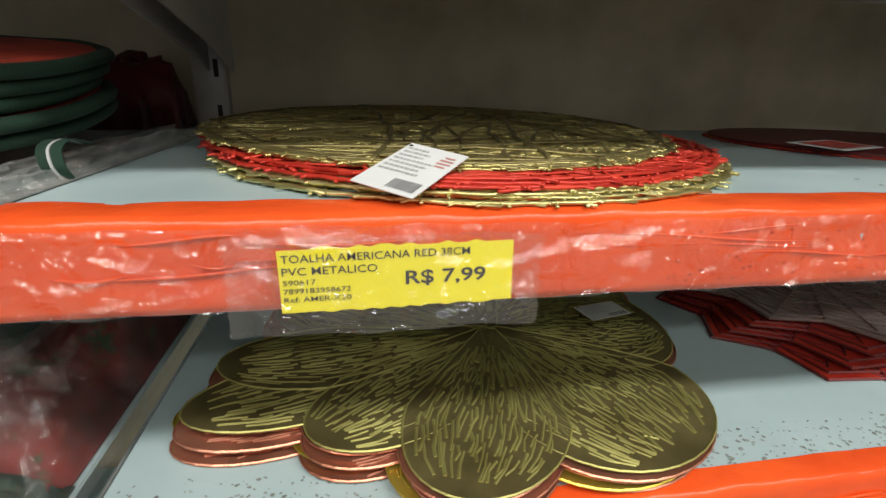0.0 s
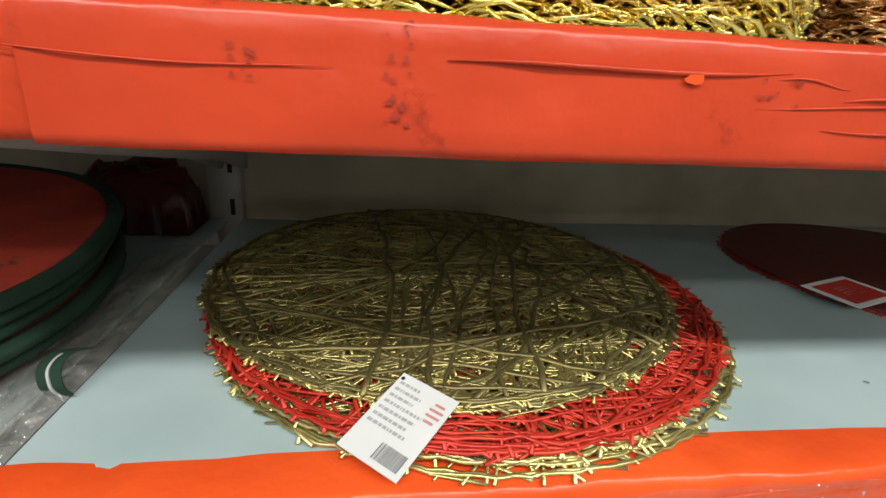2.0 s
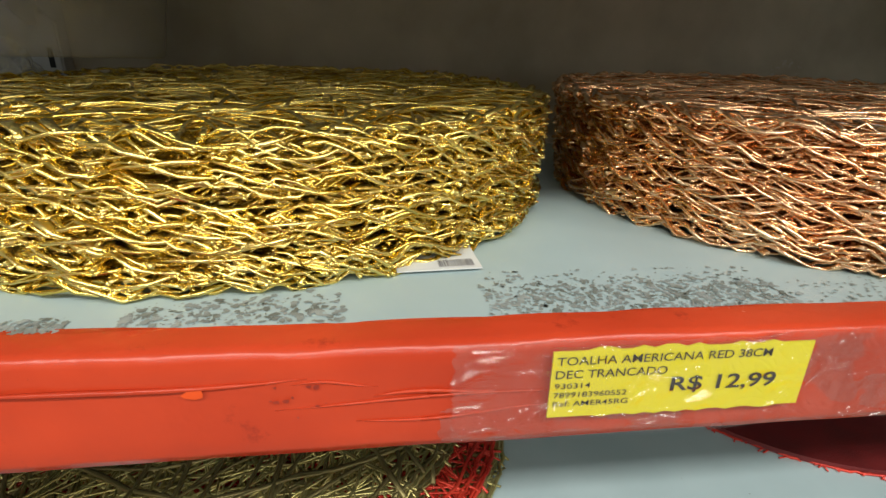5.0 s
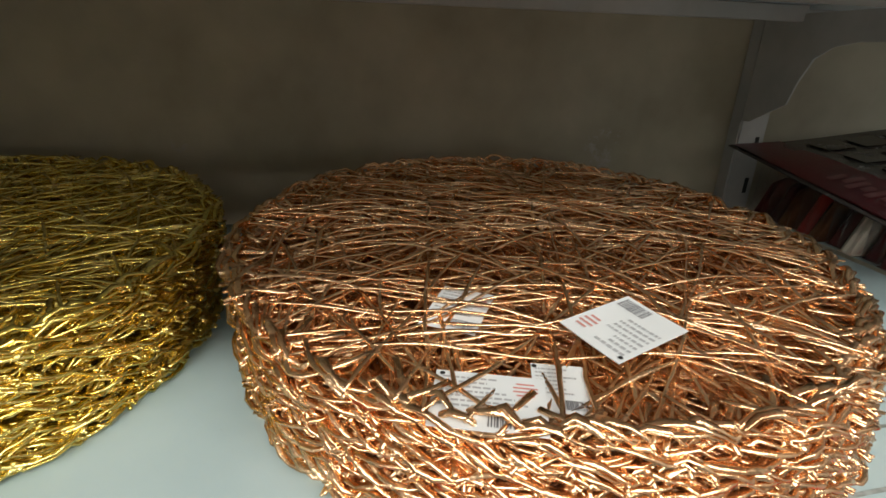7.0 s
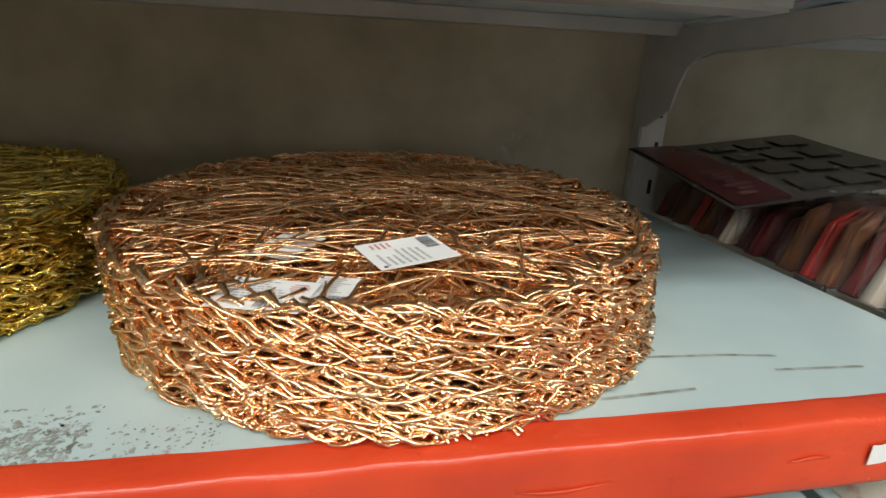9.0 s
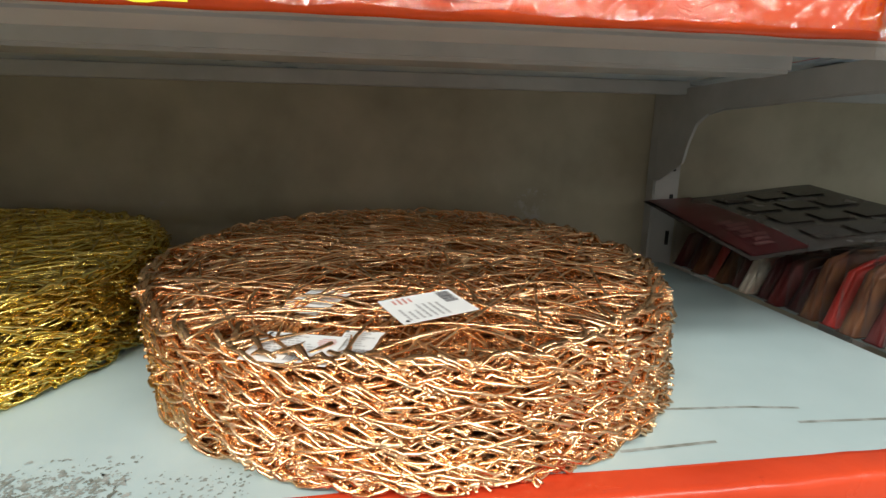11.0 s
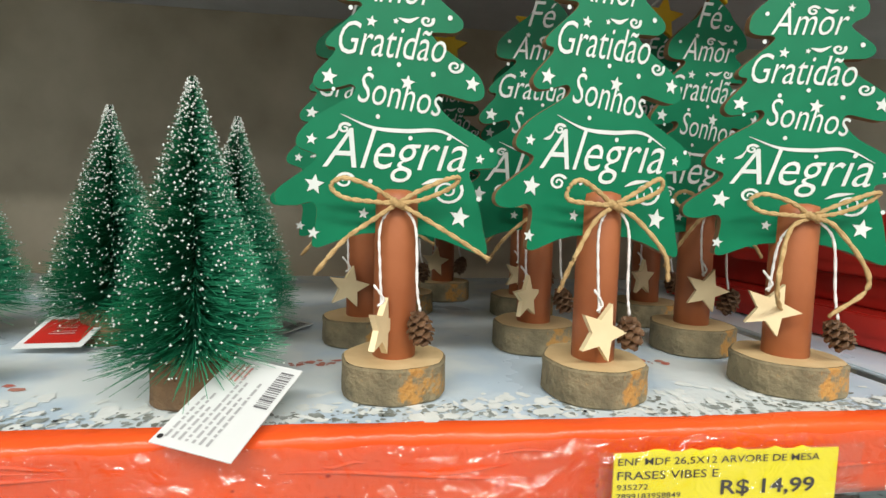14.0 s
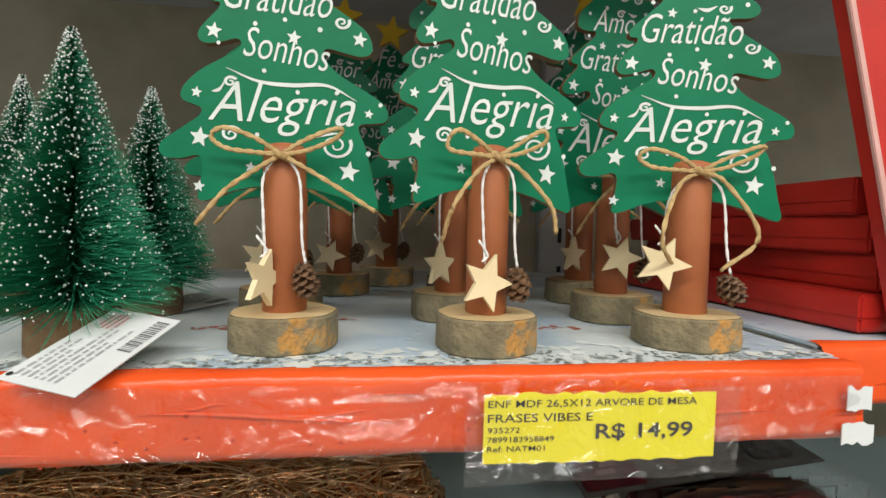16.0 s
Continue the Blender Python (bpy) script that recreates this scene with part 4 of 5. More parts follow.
def table_tree(m):
    th = thing("table_tree", m, "green painted wooden table tree with white lettering, bow and charms", "ornament", "table trees")
    log_slice(0.0278, 0.0175, 9, M["bark"], "base", th)
    bm = prism(OUT, 0.0048)
    plate = hang("tree_board", bm_mesh("tree_board", bm, M["mdf"]), th, "tree-shaped board with brown cut edge")
    plate.location.y = -0.0024
    face = bmesh.new()
    face.faces.new([face.verts.new((a * 0.998, -0.0027, b)) for a, b in OUT])
    face.normal_update()
    bmesh.ops.triangulate(face, faces=face.faces[:], ngon_method="EAR_CLIP")
    hang("painted_face", bm_mesh("painted_face", face, M["green"]), th, "glossy green painted face")
    yy = -0.0031
    for body, x0, z0, x1, z1, sl in (("Fé", -0.0126, 0.2112, 0.0063, 0.2276, 0.0), ("Amor", -0.0221, 0.1905, 0.0173, 0.2050, 0.0), ("Gratidão", -0.0305, 0.1655, 0.0235, 0.1812, -0.03),
                                     ("Sonhos", -0.0210, 0.1432, 0.0224, 0.1580, -0.13), ("Alegria", -0.0380, 0.1050, 0.0358, 0.1305, 0.0)):
        text_part("lettering", body, x0, z0, x1 - x0, z1 - z0, M["print_white"], plate, yy + 0.0024, -0.004, 0.34, sl)
    shapes = []
    for sx, sy, sr in ((338, 128, 12), (536, 140, 13), (322, 300, 18), (402, 293, 10), (185, 487, 26), (445, 493, 24), (667, 485, 25), (130, 695, 18), (702, 740, 16), (140, 845, 32),
                       (290, 930, 0), (636, 945, 35), (138, 1010, 20), (305, 940, 18)):
        if sr:
            shapes.append(star_outline(sr / 2.04 / 3050, *P2(sx, sy), turn=0.15))
    for sx, sy, sr in ((255, 160, 7), (253, 260, 7), (584, 270, 8), (318, 455, 7), (532, 460, 8), (415, 435, 7), (348, 611, 7), (459, 678, 7), (742, 707, 7), (326, 829, 7), (702, 879, 8), (200, 527, 6)):
        cx, cz = P2(sx, sy)
        shapes.append([(cx + sr / 6222 * math.cos(a), cz + sr / 6222 * math.sin(a)) for a in np.arange(10) * 0.6283])
    for sx, sy, sr, tn, sg in ((490, 78, 20, 1.2, -1), (410, 150, 20, 1.3, 1), (505, 285, 22, 1.3, -1), (605, 430, 26, 1.4, -1), (238, 655, 20, 1.3, 1), (240, 830, 30, 1.5, 1), (590, 855, 52, 1.6, -1)):
        shapes.append(spiral(*P2(sx, sy), sr / 6222, tn, sg, 0.0009))
    for pts in (((445, 140), (470, 152), (492, 146)), ((410, 282), (445, 290), (480, 275)), ((178, 690), (205, 680), (225, 645)), ((225, 608), (330, 648), (440, 655), (560, 650), (660, 698)), ((500, 835), (540, 820), (600, 812))):
        ln = smooth_line([(*P2(*p), 0) for p in pts], 6)
        n = len(ln)
        wd = [0.0001 + 0.0009 * math.sin(math.pi * k / (n - 1)) for k in range(n)]
        shapes.append([(p[0], p[1] + w) for p, w in zip(ln, wd)] + [(p[0], p[1] - w) for p, w in zip(ln[::-1], wd[::-1])])
    hang("star_print", bm_mesh("star_print", flat_shapes(shapes, yy + 0.0024), M["print_white"]), plate, "white printed stars, dots and swirls")
    top = bm_mesh("top_star", prism(star_outline(0.0175, 0.001, 0.2435, 0.12), 0.004), M["yellow_paint"])
    hang("top_star", top, th, "yellow painted star").location.y = -0.003
    v, f = revolve([(0.0105, 0.0165), (0.0115, 0.018), (0.0113, 0.094), (0.0105, 0.100), (0.006, 0.1015)], 22)
    hang("trunk", mesh_of("trunk", v, f, M["trunk"], True), th, "brown painted dowel trunk")
    return th


def bow_and_charms(th, seed, spin, bow, sx, sz, kx, kz):
    """Jute bow, two white cords, a plywood star and a small pine cone on a table tree."""
    rg = random.Random(seed)
    c = np.array((0.0, -0.0125, 0.0945))
    def rope(pts, r, name, mt, lab=""):
        line = smooth_line([c + np.array(p) for p in pts], 8)
        v, f = join([tube(line + 0.35 * r * np.column_stack([np.cos(np.arange(len(line)) * 1.1 + k), 0 * line[:, 0], np.sin(np.arange(len(line)) * 1.1 + k)]), r * 0.72, 6) for k in (0, 3.14)])
        hang(name, mesh_of(name, v, f, mt, True), th, lab)
    s = 1 + rg.uniform(-0.12, 0.12)
    rope([(0, 0, 0), (-0.012, -0.003, 0.007), (-0.024 * s, -0.004, 0.011), (-0.030 * s, -0.003, 0.007), (-0.026, -0.002, 0.002), (-0.012, -0.002, 0.0005), (0.0, -0.001, 0)], 0.0013, "bow_loop", M["jute"])
    rope([(0, 0, 0), (0.010, -0.003, 0.006), (0.022 * s, -0.004, 0.012), (0.028 * s, -0.003, 0.013), (0.026, -0.002, 0.008), (0.012, -0.002, 0.002), (0, -0.001, 0)], 0.0013, "bow_loop", M["jute"])
    rope([(0, -0.001, 0), (-0.012, -0.003, -0.008), (-0.026, -0.003 - bow, -0.018 - bow), (-0.040 + 1.6 * bow, -0.002, -0.034 - bow)], 0.0013, "bow_tail", M["jute"])
    rope([(0, -0.001, 0), (0.012, -0.003, -0.006), (0.030, -0.003, -0.016 - bow), (0.047 - 2 * bow, -0.002, -0.026 - 1.5 * bow)], 0.0013, "bow_tail", M["jute"])
    rope([(-0.004, 0.0, 0.0015), (0.0, -0.0025, 0.0), (0.004, 0.0, -0.0015)], 0.0022, "knot", M["jute"])
    rope([(-0.003, 0, -0.001), (0.5 * sx - 0.005, -0.001, -0.012), (0.8 * sx - 0.0025, -0.001, -0.032), (sx, -0.002, sz + 0.009)], 0.0008, "cord", M["cord"])
    rope([(0.003, 0, -0.001), (0.5 * kx + 0.003, -0.001, -0.012), (0.85 * kx, -0.001, -0.040), (kx, -0.001, kz + 0.008)], 0.0008, "cord", M["cord"])
    rope([(sx - 0.002, -0.003, sz + 0.010), (sx + 0.001, -0.003, sz + 0.013), (sx - 0.004, -0.003, sz + 0.020)], 0.0007, "cord", M["cord"])
    bm = prism(star_outline(0.0145, 0, 0, 0.2), 0.0032)
    bmesh.ops.translate(bm, verts=bm.verts, vec=(0, -0.0016, 0))
    hang("wooden_star", bm_mesh("wooden_star", bm, M["plywood"]), th, "pale plywood star charm").matrix_basis = pose(*(c + np.array((sx, -0.005, sz))), 0, rg.uniform(-12, 12), spin)
    pieces = []
    for k in range(34):
        g = k / 33
        a = k * 2.4
        r = 0.0072 * math.sin(math.pi * (0.12 + 0.8 * g)) ** 0.7
        z = -0.008 + 0.0155 * g
        d, sd = np.array((math.cos(a), math.sin(a), 0)), np.array((-math.sin(a), math.cos(a), 0))
        b = np.array((0, 0, z))
        tip = b + d * r + (0, 0, -0.0012)
        q = [b + sd * 0.0012, b - sd * 0.0012, b + d * r * 0.75 - sd * 0.0026, tip - sd * 0.0012, tip + sd * 0.0012, b + d * r * 0.75 + sd * 0.0026]
        pieces.append((np.array(q + [w + (0, 0, 0.0011) for w in q]), [(5, 4, 3, 2, 1, 0), (6, 7, 8, 9, 10, 11)] + [(i, (i + 1) % 6, 6 + (i + 1) % 6, 6 + i) for i in range(6)]))
    v, f = join(pieces)
    hang("pine_cone", mesh_of("pine_cone", v, f, M["cone"]), th, "small brown pine cone charm").matrix_basis = pose(*(c + np.array((kx, -0.002, kz))), rg.uniform(-20, 20), rg.uniform(-30, 30), 0)


# x, y, turn, turn of the star charm, slackness of the bow, star x and z from the knot, cone x and z from the knot
TREES = ((0.593, 0.0535, 0, 66, 0.0, -0.007, -0.059, 0.0125, -0.060), (0.695, 0.0445, 5, 5, 0.0065, -0.006, -0.060, 0.0125, -0.061), (0.8085, 0.0486, -11, -8, 0.0175, -0.0195, -0.049, 0.0175, -0.062),
         (0.574, 0.150, 3, 20, 0.0, -0.010, -0.055, 0.016, -0.058), (0.690, 0.130, -2, 40, 0.002, -0.010, -0.058, 0.016, -0.060), (0.801, 0.122, 4, -20, 0.003, -0.004, -0.052, 0.017, -0.060),
         (0.712, 0.236, 3, 10, 0.0, -0.009, -0.058, 0.017, -0.060), (0.812, 0.205, -3, 30, 0.0, -0.011, -0.056, 0.017, -0.060), (0.606, 0.250, 2, 0, 0.003, -0.008, -0.060, 0.016, -0.058),
         (0.650, 0.315, -4, 15, 0.0, -0.009, -0.057, 0.017, -0.060))
first = table_tree(pose(TREES[0][0], TREES[0][1], zd + 0.0005, 0, 0, TREES[0][2]))
stands = [first] + [copy_thing(first, pose(tx, ty, zd + 0.0005, 0, 0, tr)) for tx, ty, tr, *rest in TREES[1:]]
for i, (th, row) in enumerate(zip(stands, TREES)):
    bow_and_charms(th, i, *row[3:])

tag_at((0.533, -0.016, 1.4605), (0.551, 0.032, 1.4785), (0.499, -0.011, 1.4625), "white product tag lying over the shelf edge beside a pine", seed=12)
tag_at((0.372, 0.045, 1.4640), (0.405, 0.052, 1.4865), (0.358, 0.062, 1.4800), "white product tag beside a small pine", seed=13)
tag_at((0.372, 0.118, 1.4660), (0.412, 0.114, 1.4680), (0.386, 0.146, 1.4780), "white tag with a red printed panel beside a pine", seed=14, front="red")
tag_at((0.512, 0.145, 1.4640), (0.536, 0.182, 1.4660), (0.486, 0.176, 1.4665), "white product tag under a pine", seed=15, stamp=False)


for th, (wide, tall) in zip(stands, ((0.95, 0.992), (0.915, 1.012), (0.985, 0.985), (1.0, 0.99), (0.98, 1.0), (0.97, 1.02), (1.0, 1.03), (1.0, 1.045), (0.98, 1.0), (1.0, 1.05))):
    th.scale = (wide, 1.0, tall)


# ---- goods at the bay ends ----
def felt_mat(m, label):
    th = thing("felt_placemat", m, label, "placemat", "felt placemats")
    v, f = revolve([(0.168, 0.0), (0.170, 0.002), (0.170, 0.006), (0.168, 0.0075), (0.0005, 0.0080)], 56)
    hang("printed_face", mesh_of("printed_face", v, f, M["felt_red"]), th, "red printed poinsettia face")
    t = np.arange(64) / 64 * 2 * math.pi
    v, f = tube(np.column_stack([0.174 * np.cos(t), 0.174 * np.sin(t), 0.0042 + 0.0006 * np.sin(t * 9)]), 0.0062, 8, closed=True, flat=0.72)
    hang("trim", mesh_of("trim", v, f, M["felt_green"], True), th, "dark green sewn trim")


for i in range(5):
    felt_mat(leaning(-0.388 + 0.004 * math.sin(i * 2.1), 0.150 + 0.005 * math.cos(i * 1.7), zb + 0.0245 + 0.0088 * i, 7, 0, 40 * i), "round red printed placemat with dark green trim")


def cushion(x0, x1, y0, y1, z0, z1, amp, seed, nx=26, ny=22, ex=6.0):
    """Lumpy pillow-like volume."""
    v, f = [], []
    for side in (0, 1):
        for i in range(nx):
            for j in range(ny):
                u, w = i / (nx - 1), j / (ny - 1)
                b = (max(0, 1 - abs(2 * u - 1) ** ex) * max(0, 1 - abs(2 * w - 1) ** ex)) ** 0.5
                q = noise.noise((u * 5 + seed, w * 5, seed)) + 0.5 * noise.noise((u * 13, w * 13 + seed, 2)) - (0.9 * abs(noise.noise((u * 16 + w * 9, w * 14 - u * 7, seed + 3))) + 0.5 * abs(noise.noise((u * 34, w * 31, seed))) - 0.3 if amp > 0.55 else 0)
                z = z0 + (z1 - z0) * (b * (0.85 + amp * q)) if side else z0 + 0.001
                v.append((x0 + (x1 - x0) * u + 0.012 * b * q, y0 + (y1 - y0) * w + 0.01 * b * q, z))
    o = nx * ny
    for i in range(nx - 1):
        for j in range(ny - 1):
            a = i * ny + j
            f += [(o + a, o + a + ny, o + a + ny + 1, o + a + 1), (a, a + 1, a + ny + 1, a + ny)]
    for i in range(nx - 1):
        for j in (0, ny - 1):
            a = i * ny + j
            f.append((a, a + ny, o + a + ny, o + a))
    for j in range(ny - 1):
        for i in (0, nx - 1):
            a = i * ny + j
            f.append((a, a + 1, o + a + 1, o + a))
    return v, f


th = thing("bagged_cloth", pose(0, 0, 0), "red and green printed cloth folded in a clear bag", "packaged cloth")
v, f = cushion(-0.50, -0.218, 0.035, 0.42, za + 0.001, za + 0.075, 0.35, 4)
hang("cloth", mesh_of("cloth", v, f, M["shaded_cloth"], True), th, "red printed cloth")
v, f = cushion(-0.50, -0.216, 0.022, 0.06, za + 0.001, za + 0.03, 0.3, 6)
hang("border", mesh_of("border", v, f, M["felt_green"], True), th, "dark green border")
v, f = cushion(-0.52, -0.205, 0.012, 0.44, za + 0.0005, za + 0.092, 0.6, 9, 48, 44)
hang("bag", mesh_of("bag", v, f, M["bag_clear"]), th, "crinkled clear plastic bag")
th = thing("bagged_cloth", pose(0, 0, 0), "dark green cloth in a clear bag lying on another", "packaged cloth")
v, f = cushion(-0.52, -0.235, 0.07, 0.40, za + 0.093, za + 0.128, 0.4, 14)
hang("cloth", mesh_of("cloth", v, f, M["felt_green"], True), th)
v, f = cushion(-0.53, -0.225, 0.055, 0.42, za + 0.092, za + 0.136, 0.6, 19, 40, 40)
hang("bag", mesh_of("bag", v, f, M["bag_clear"]), th, "crinkled clear plastic bag")
# Takes the very dark wine colour to imitate the shade deep in the left bay.
th = thing("folded_cloth", pose(0, 0, 0), "folded cloth at the back of a shelf, dark red to imitate the shade there", "cloth")
v, f = cushion(-0.36, -0.235, 0.395, 0.468, zb + 0.001, zb + 0.085, 0.2, 5)
hang("fold", mesh_of("fold", v, f, M["wine"], True), th)

# Green ribbon loop and crumpled film at the bay joint.
th = thing("ribbon_loop", pose(-0.202, 0.108, zb + 0.001), "dark green ribbon loop with a white stripe", "ribbon")
for dx, w, mt, nm in ((0, 0.011, "felt_green", "band"), (0.0008, 0.0012, "grey_ink", "stripe")):
    line = smooth_line([(0.0, 0, 0.014), (-0.004, -0.010, 0.017), (-0.006, -0.018, 0.014), (-0.004, -0.022, 0.007), (-0.002, -0.020, 0.001)], 8)
    v = []
    for p in line:
        v += [(p[0] - w / 2 + 0.004, p[1] - dx, p[2]), (p[0] + w / 2 + 0.004, p[1] - dx, p[2]), (p[0] + w / 2 + 0.004, p[1] - dx + 0.0008, p[2]), (p[0] - w / 2 + 0.004, p[1] - dx + 0.0008, p[2])]
    f = [(4 * i + a, 4 * i + (a + 1) % 4, 4 * i + 4 + (a + 1) % 4, 4 * i + 4 + a) for i in range(len(line) - 1) for a in range(4)]
    hang(nm, mesh_of(nm, v, f, M[mt]), th)
th.scale = (1.15, 1.2, 1.25)
v, f = cushion(-0.245, -0.196, 0.006, 0.36, zb + 0.0006, zb + 0.009, 1.0, 23, 14, 60)
th = thing("plastic_wrap", pose(0, 0, 0), "crumpled milky plastic wrap along the shelf joint", "plastic wrap")
hang("film", mesh_of("film", v, f, M["bag"]), th)

# Cloudy bag with ribbed cups beside the gold placemats.
th = thing("plastic_bag", pose(0, 0, 0), "crumpled cloudy plastic bag beside gold placemats", "plastic bag")
v, f = cushion(-0.46, -0.104, 0.070, 0.45, zc + 0.0006, zc + 0.110, 0.56, 31, 100, 96, 2.6)
hang("film", mesh_of("film", v, f, M["bag"]), th)
th = thing("ribbed_tub", pose(-0.125, 0.352, zc + 0.093), "ribbed translucent plastic tub resting in a bag", "tub")
n = 120
v, f = [], []
for r0, z in ((0.075, 0.0), (0.078, 0.003), (0.098, 0.115), (0.101, 0.118)):
    for k in range(n):
        a = 2 * math.pi * k / n
        rr = r0 * (1 + 0.012 * math.sin(a * 40))
        v.append((rr * math.cos(a), rr * math.sin(a), z))
for i in range(3):
    for k in range(n):
        f.append((i * n + k, i * n + (k + 1) % n, (i + 1) * n + (k + 1) % n, (i + 1) * n + k))
f.append(tuple(range(n))[::-1])
hang("wall", mesh_of("wall", v, f, M["tub"], True), th)

# Packs standing in a row at the joint of the bays, with a header card on top.
PACK = ("wine", "cream", "maroon", "brown_cloth", "redbox", "brown_cloth", "wine", "maroon")
for i in range(16):
    y = 0.105 + 0.0225 * i
    th = thing("cloth_pack", pose(0.905 + 0.004 * math.sin(i * 3.3), y, zc + 0.001, 0, 0, 2 * math.sin(i * 5)), "thin printed cloth pack standing in a clear sleeve", "packaged cloth", "cloth packs")
    hh = 0.082 - (0.018 if i > 5 else 0) + 0.003 * math.sin(i * 2.7)
    v, f = cushion(0, 0.20, 0, 0.019, 0, hh, 0.05, i, 12, 8)
    hang("cloth", mesh_of("cloth", v, f, M[PACK[i % 8]], True), th)
    hang("sleeve", bm_mesh("sleeve", box_bm(-0.004, 0.204, -0.001, 0.020, 0, hh + 0.003, 0.003), M["sleeve"]), th, "clear plastic sleeve")
th = thing("header_card_pack", pose(0, 0, 0), "flat pack with a dark red printed header lying on top", "packaged cloth")
cA, cB, cC, cD = (np.array(p) for p in ((0.850, 0.470, 1.298), (0.842, 0.240, 1.266), (1.075, 0.215, 1.305), (1.095, 0.450, 1.322)))


def on_card(u, w, lift=0.0):
    p = (cB * (1 - u) + cC * u) * (1 - w) + (cA * (1 - u) + cD * u) * w
    return tuple(p + np.array((0, 0, lift + 0.003 * math.sin(u * 5) * math.sin(w * 4))))


def card_patch(name, u0, u1, w0, w1, lift, mt, n=8):
    v = [on_card(u0 + (u1 - u0) * i / n, w0 + (w1 - w0) * j / n, lift) for i in range(n + 1) for j in range(n + 1)]
    v += [(a, b, c - 0.001) for a, b, c in v]
    m, o = n + 1, (n + 1) ** 2
    f = [(i * m + j, (i + 1) * m + j, (i + 1) * m + j + 1, i * m + j + 1) for i in range(n) for j in range(n)]
    f += [tuple(o + q for q in reversed(p)) for p in f]
    hang(name, mesh_of(name, v, f, mt), th)


card_patch("pouch", 0.0, 1.0, 0.0, 1.0, 0.0, M["pouch"])
card_patch("header", 0.02, 0.27, 0.02, 0.98, 0.0022, M["wine"])
for i in range(3):
    for j in range(4):
        card_patch("printed_square", 0.36 + 0.2 * i, 0.52 + 0.2 * i, 0.07 + 0.23 * j, 0.22 + 0.23 * j, 0.0022, M["pouch_dark"], 2)
for k in range(7):
    card_patch("print", 0.09 + 0.03 * (k % 2), 0.17 + 0.02 * (k % 3), 0.10 + 0.05 * k, 0.13 + 0.05 * k, 0.0036, M["faded_print"], 2)

# Red boxes on the upper shelf of the next bay.
zr = zd + 0.0016
for i, (dx, dy, rz, w) in enumerate(((0.0, 0.0, 3, 0.16), (0.016, 0.004, -2, 0.17), (0.010, 0.006, 1, 0.16), (0.004, 0.012, -3, 0.16))):
    th = thing("gift_box", pose(0.935 + dx, 0.062 + dy, zr + 0.0246 * i, 0, 0, rz), "flat dark red cardboard box in a stack", "box", "red boxes")
    box("tray", 0.001, w, 0.001, 0.29, 0, 0.021, M["redbox"], th, 0.0015)
    box("lid", 0, w + 0.001, 0, 0.291, 0.008, 0.0242, M["redbox"], th, 0.0015)
th = thing("upright_box", pose(0.950, 0.046, zr, 0, -15, 0), "dark red flat box leaning upright on the shelf", "box")
box("body", 0, 0.22, 0, 0.012, 0.0, 0.32, M["redbox"], th, 0.0015)
# Thin pale strip: the bevel's highlight as a coloured part.
box("edge_strip", -0.0012, 0.003, -0.0008, 0.002, 0.0, 0.32, M["edge_glint"], th, 0.0005, "pale strip that imitates the highlight on the box edge")

# Packs on the lower shelf of the next bay.
for i, mt in enumerate(("cream", "yellow", "redbox", "cream", "dark")):
    th = thing("small_pack", pose(0.925 + 0.045 * i, 0.05, zb + 0.001, 0, 0, 3 * i), "small printed pack standing on the shelf", "pack", "small packs")
    v, f = cushion(0, 0.042, 0, 0.12, 0, 0.055, 0.3, i, 10, 12)
    hang("pouch", mesh_of("pouch", v, f, M[mt], True), th)


# ---- wear on the shelves ----
def flecks(x0, x1, y0, y1, z, n, size, seed, mt, label):
    rg = random.Random(seed)
    v, f = [], []
    for k in range(n):
        cx = rg.uniform(x0, x1)
        cy = y0 + (y1 - y0) * min(1, abs(rg.gauss(0.35, 0.28)))
        m, s, st, a0 = rg.randint(5, 8), size * rg.uniform(0.25, 1.0) ** 1.5, rg.uniform(0.4, 1), rg.random() * 3
        o = len(v)
        for q in range(m):
            a = 2 * math.pi * q / m
            rr = s * rg.uniform(0.5, 1.2)
            dx, dy = rr * math.cos(a), rr * st * math.sin(a)
            v.append((cx + dx * math.cos(a0) - dy * math.sin(a0), cy + dx * math.sin(a0) + dy * math.cos(a0), z + 0.0003 + 0.00001 * (k % 20)))
        f.append(tuple(range(o, o + m)))
    return tagged(new("scuff_marks", mesh_of("scuff_marks", v, f, mt)), label, "wear", kind="stuff")


GL = "dark worn scuffs in the shelf paint"
flecks(0.195, 0.335, 0.019, 0.062, zc, 1300, 0.0021, 1, M["grime"], GL)
flecks(0.05, 0.135, 0.019, 0.047, zc, 380, 0.0024, 2, M["grime"], GL)
flecks(-0.02, 0.032, 0.018, 0.029, zc, 420, 0.0022, 3, M["grime"], GL)
flecks(0.29, 0.40, 0.019, 0.052, zc, 240, 0.0017, 4, M["grime"], GL)
flecks(0.22, 0.87, 0.0115, 0.034, zd, 1000, 0.0028, 5, M["grime"], GL)
flecks(0.30, 0.87, 0.0115, 0.052, zd, 520, 0.006, 6, M["pale"], "pale worn patches in the printed shelf paper")
flecks(-0.19, 0.40, 0.020, 0.06, za, 600, 0.0024, 7, M["grime"], GL)
flecks(0.28, 0.42, 0.03, 0.10, zb, 24, 0.003, 8, M["grime"], GL)
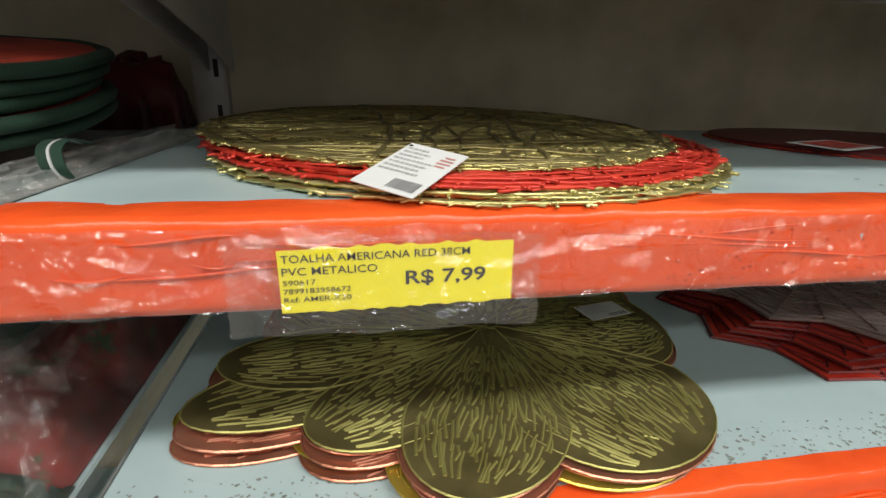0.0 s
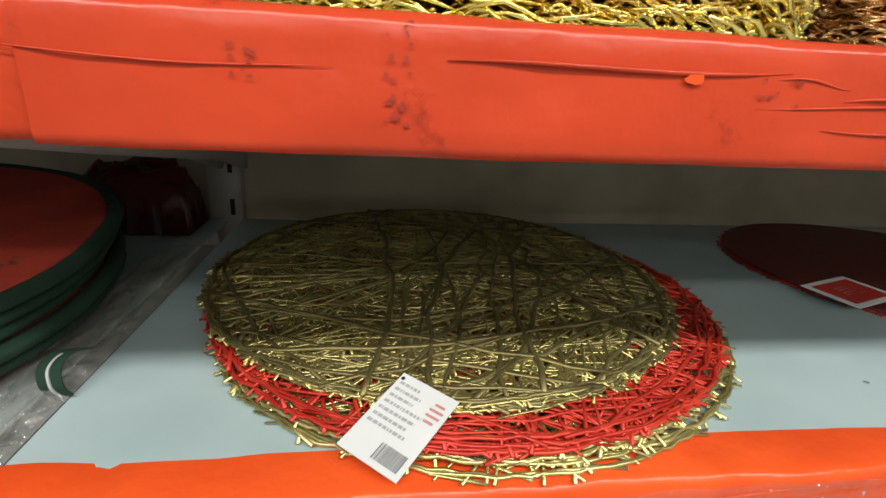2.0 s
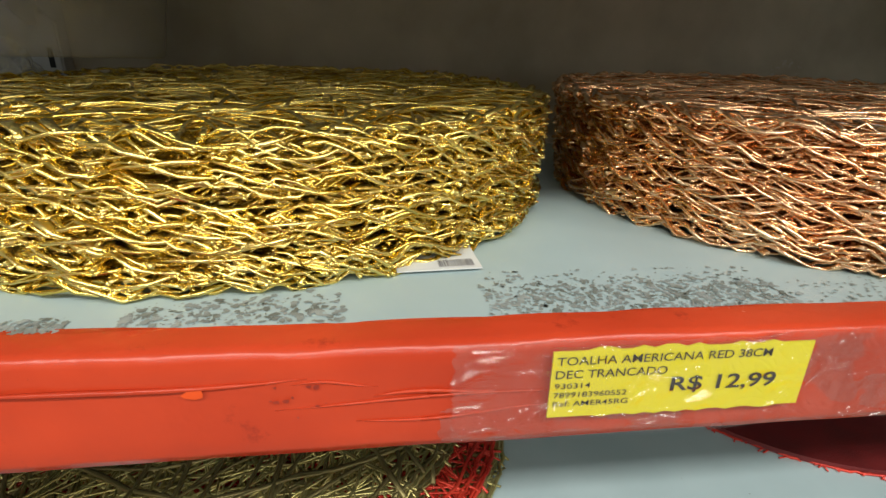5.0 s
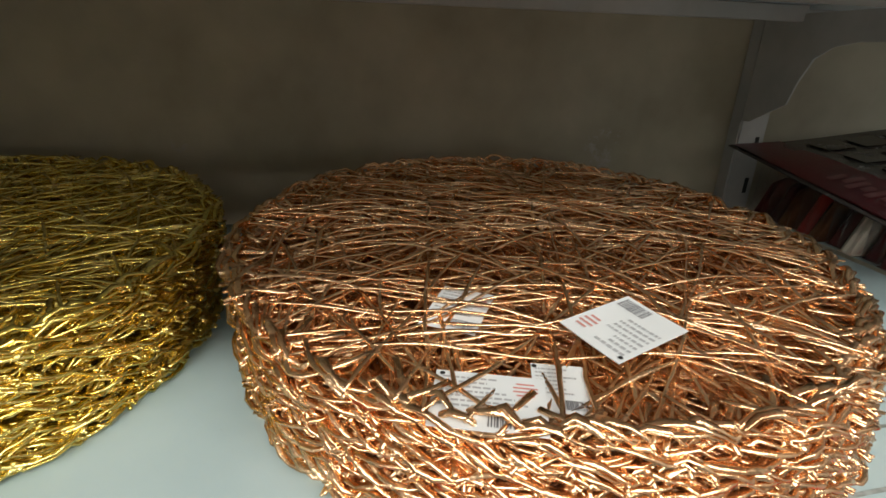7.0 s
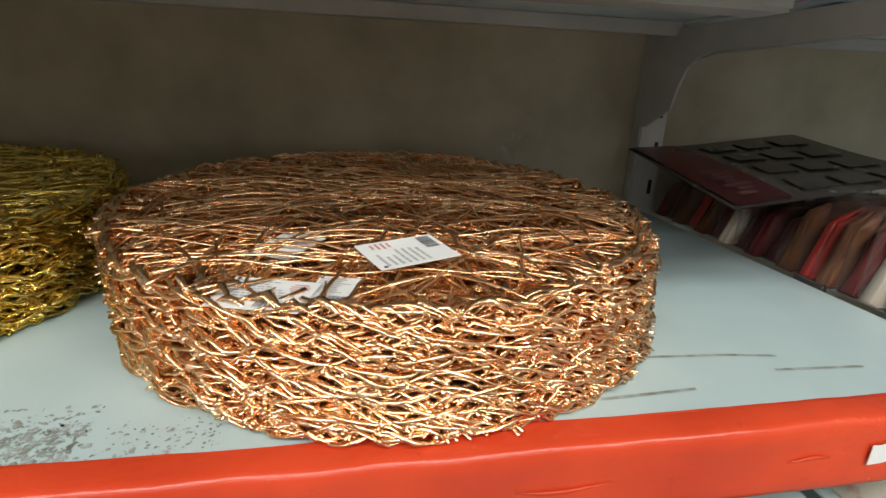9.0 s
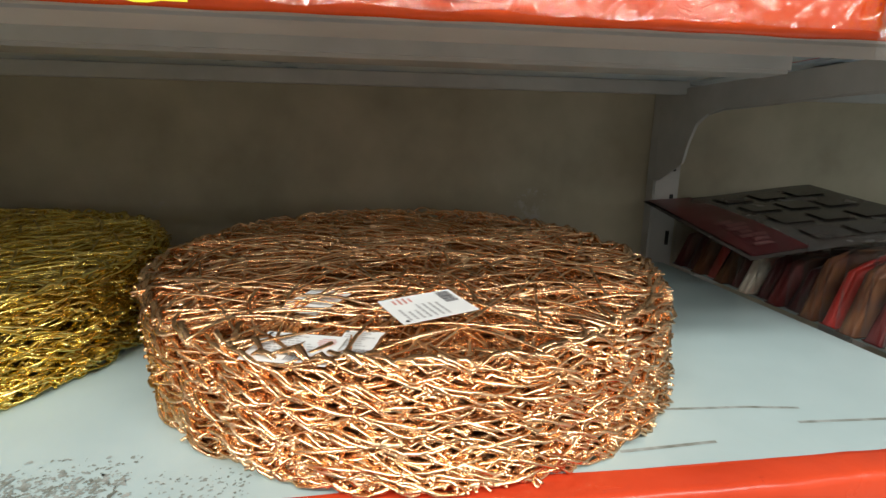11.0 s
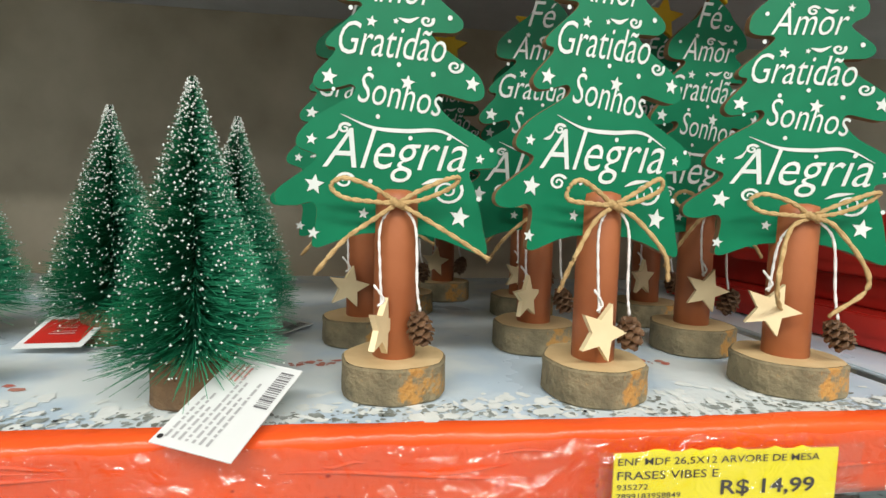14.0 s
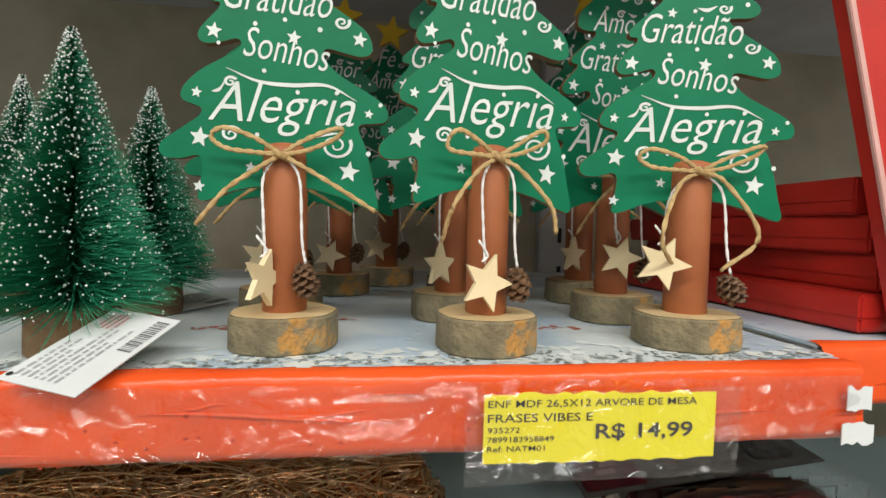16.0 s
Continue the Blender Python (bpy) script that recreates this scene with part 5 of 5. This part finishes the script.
for cx, cy, n in ((0.547, 0.096, 16), (0.750, 0.092, 14), (0.62, 0.12, 4), (0.40, 0.06, 5), (0.33, 0.05, 5)):
    flecks(cx - 0.014, cx + 0.014, cy - 0.004, cy + 0.006, zd, n, 0.0045, int(cx * 1000), M["red_print"], "red printed marks on the shelf paper")
for x0, x1, y0, y1 in ((0.604, 0.667, 0.035, 0.038), (0.644, 0.715, 0.077, 0.073), (0.715, 0.75, 0.073, 0.068), (0.735, 0.80, 0.052, 0.049)):
    v = [(x0, y0 - 0.0013, zc + 0.0004), (x1, y1 - 0.0013, zc + 0.0004), (x1, y1 + 0.0013, zc + 0.0004), (x0, y0 + 0.0013, zc + 0.0004)]
    tagged(new("scuff_marks", mesh_of("scuff_marks", v, [(0, 1, 2, 3)], M["grime"])), "long grey scrape in the shelf paint", "wear", kind="stuff")


def scrap(x, z, w, h, seed, y=-0.0042):
    rg = random.Random(seed)
    ol = [(x + w * k / 6, z + h * rg.uniform(0.8, 1.0)) for k in range(7)] + [(x + w * k / 6, z + h * rg.uniform(0, 0.2)) for k in range(6, -1, -1)]
    ob = new("paper_scrap", bm_mesh("paper_scrap", prism(ol, 0.0005), M["paper"]))
    ob.location.y = y
    tagged(ob, "torn white paper scrap stuck to the shelf edge", "paper scrap", "paper scraps")


scrap(0.397, 1.429, 0.011, 0.022, 1)
scrap(0.858, 1.441, 0.013, 0.013, 2)
scrap(0.856, 1.4245, 0.017, 0.013, 3)
scrap(0.752, 1.176, 0.03, 0.016, 4)


def lip_marks(x0, x1, z0, z1, n, size, seed, mt, label, y=-0.0052):
    rg = random.Random(seed)
    v, f = [], []
    for k in range(n):
        cx, cz = rg.uniform(x0, x1), rg.uniform(z0, z1)
        m, s, st = rg.randint(5, 8), size * rg.uniform(0.3, 1.0), rg.uniform(0.5, 1)
        o = len(v)
        v += [(cx + s * rg.uniform(0.6, 1.2) * math.cos(6.283 * q / m), y - 0.00001 * k, cz + s * st * rg.uniform(0.6, 1.2) * math.sin(6.283 * q / m)) for q in range(m)]
        f.append(tuple(range(o, o + m)))
    tagged(new("tape_marks", mesh_of("tape_marks", v, f, mt)), label, "wear", kind="stuff")


DM = "dark grease marks on the red tape"
lip_marks(-0.025, -0.016, 1.170, 1.204, 26, 0.0014, 1, M["smear"], DM, -0.0036)
lip_marks(-0.075, -0.066, 1.180, 1.196, 12, 0.0013, 2, M["smear"], DM, -0.0036)
lip_marks(0.11, 0.135, 1.178, 1.192, 10, 0.0013, 3, M["smear"], DM, -0.0036)
lip_marks(0.085, 0.087, 1.190, 1.192, 1, 0.0070, 4, M["tape"], "bright orange torn tape patch", -0.0037)
lip_marks(0.10, 0.26, 0.972, 0.998, 60, 0.0013, 5, M["smear"], DM)
lip_marks(0.40, 0.68, 1.428, 1.448, 34, 0.0012, 6, M["smear"], DM, -0.0045)
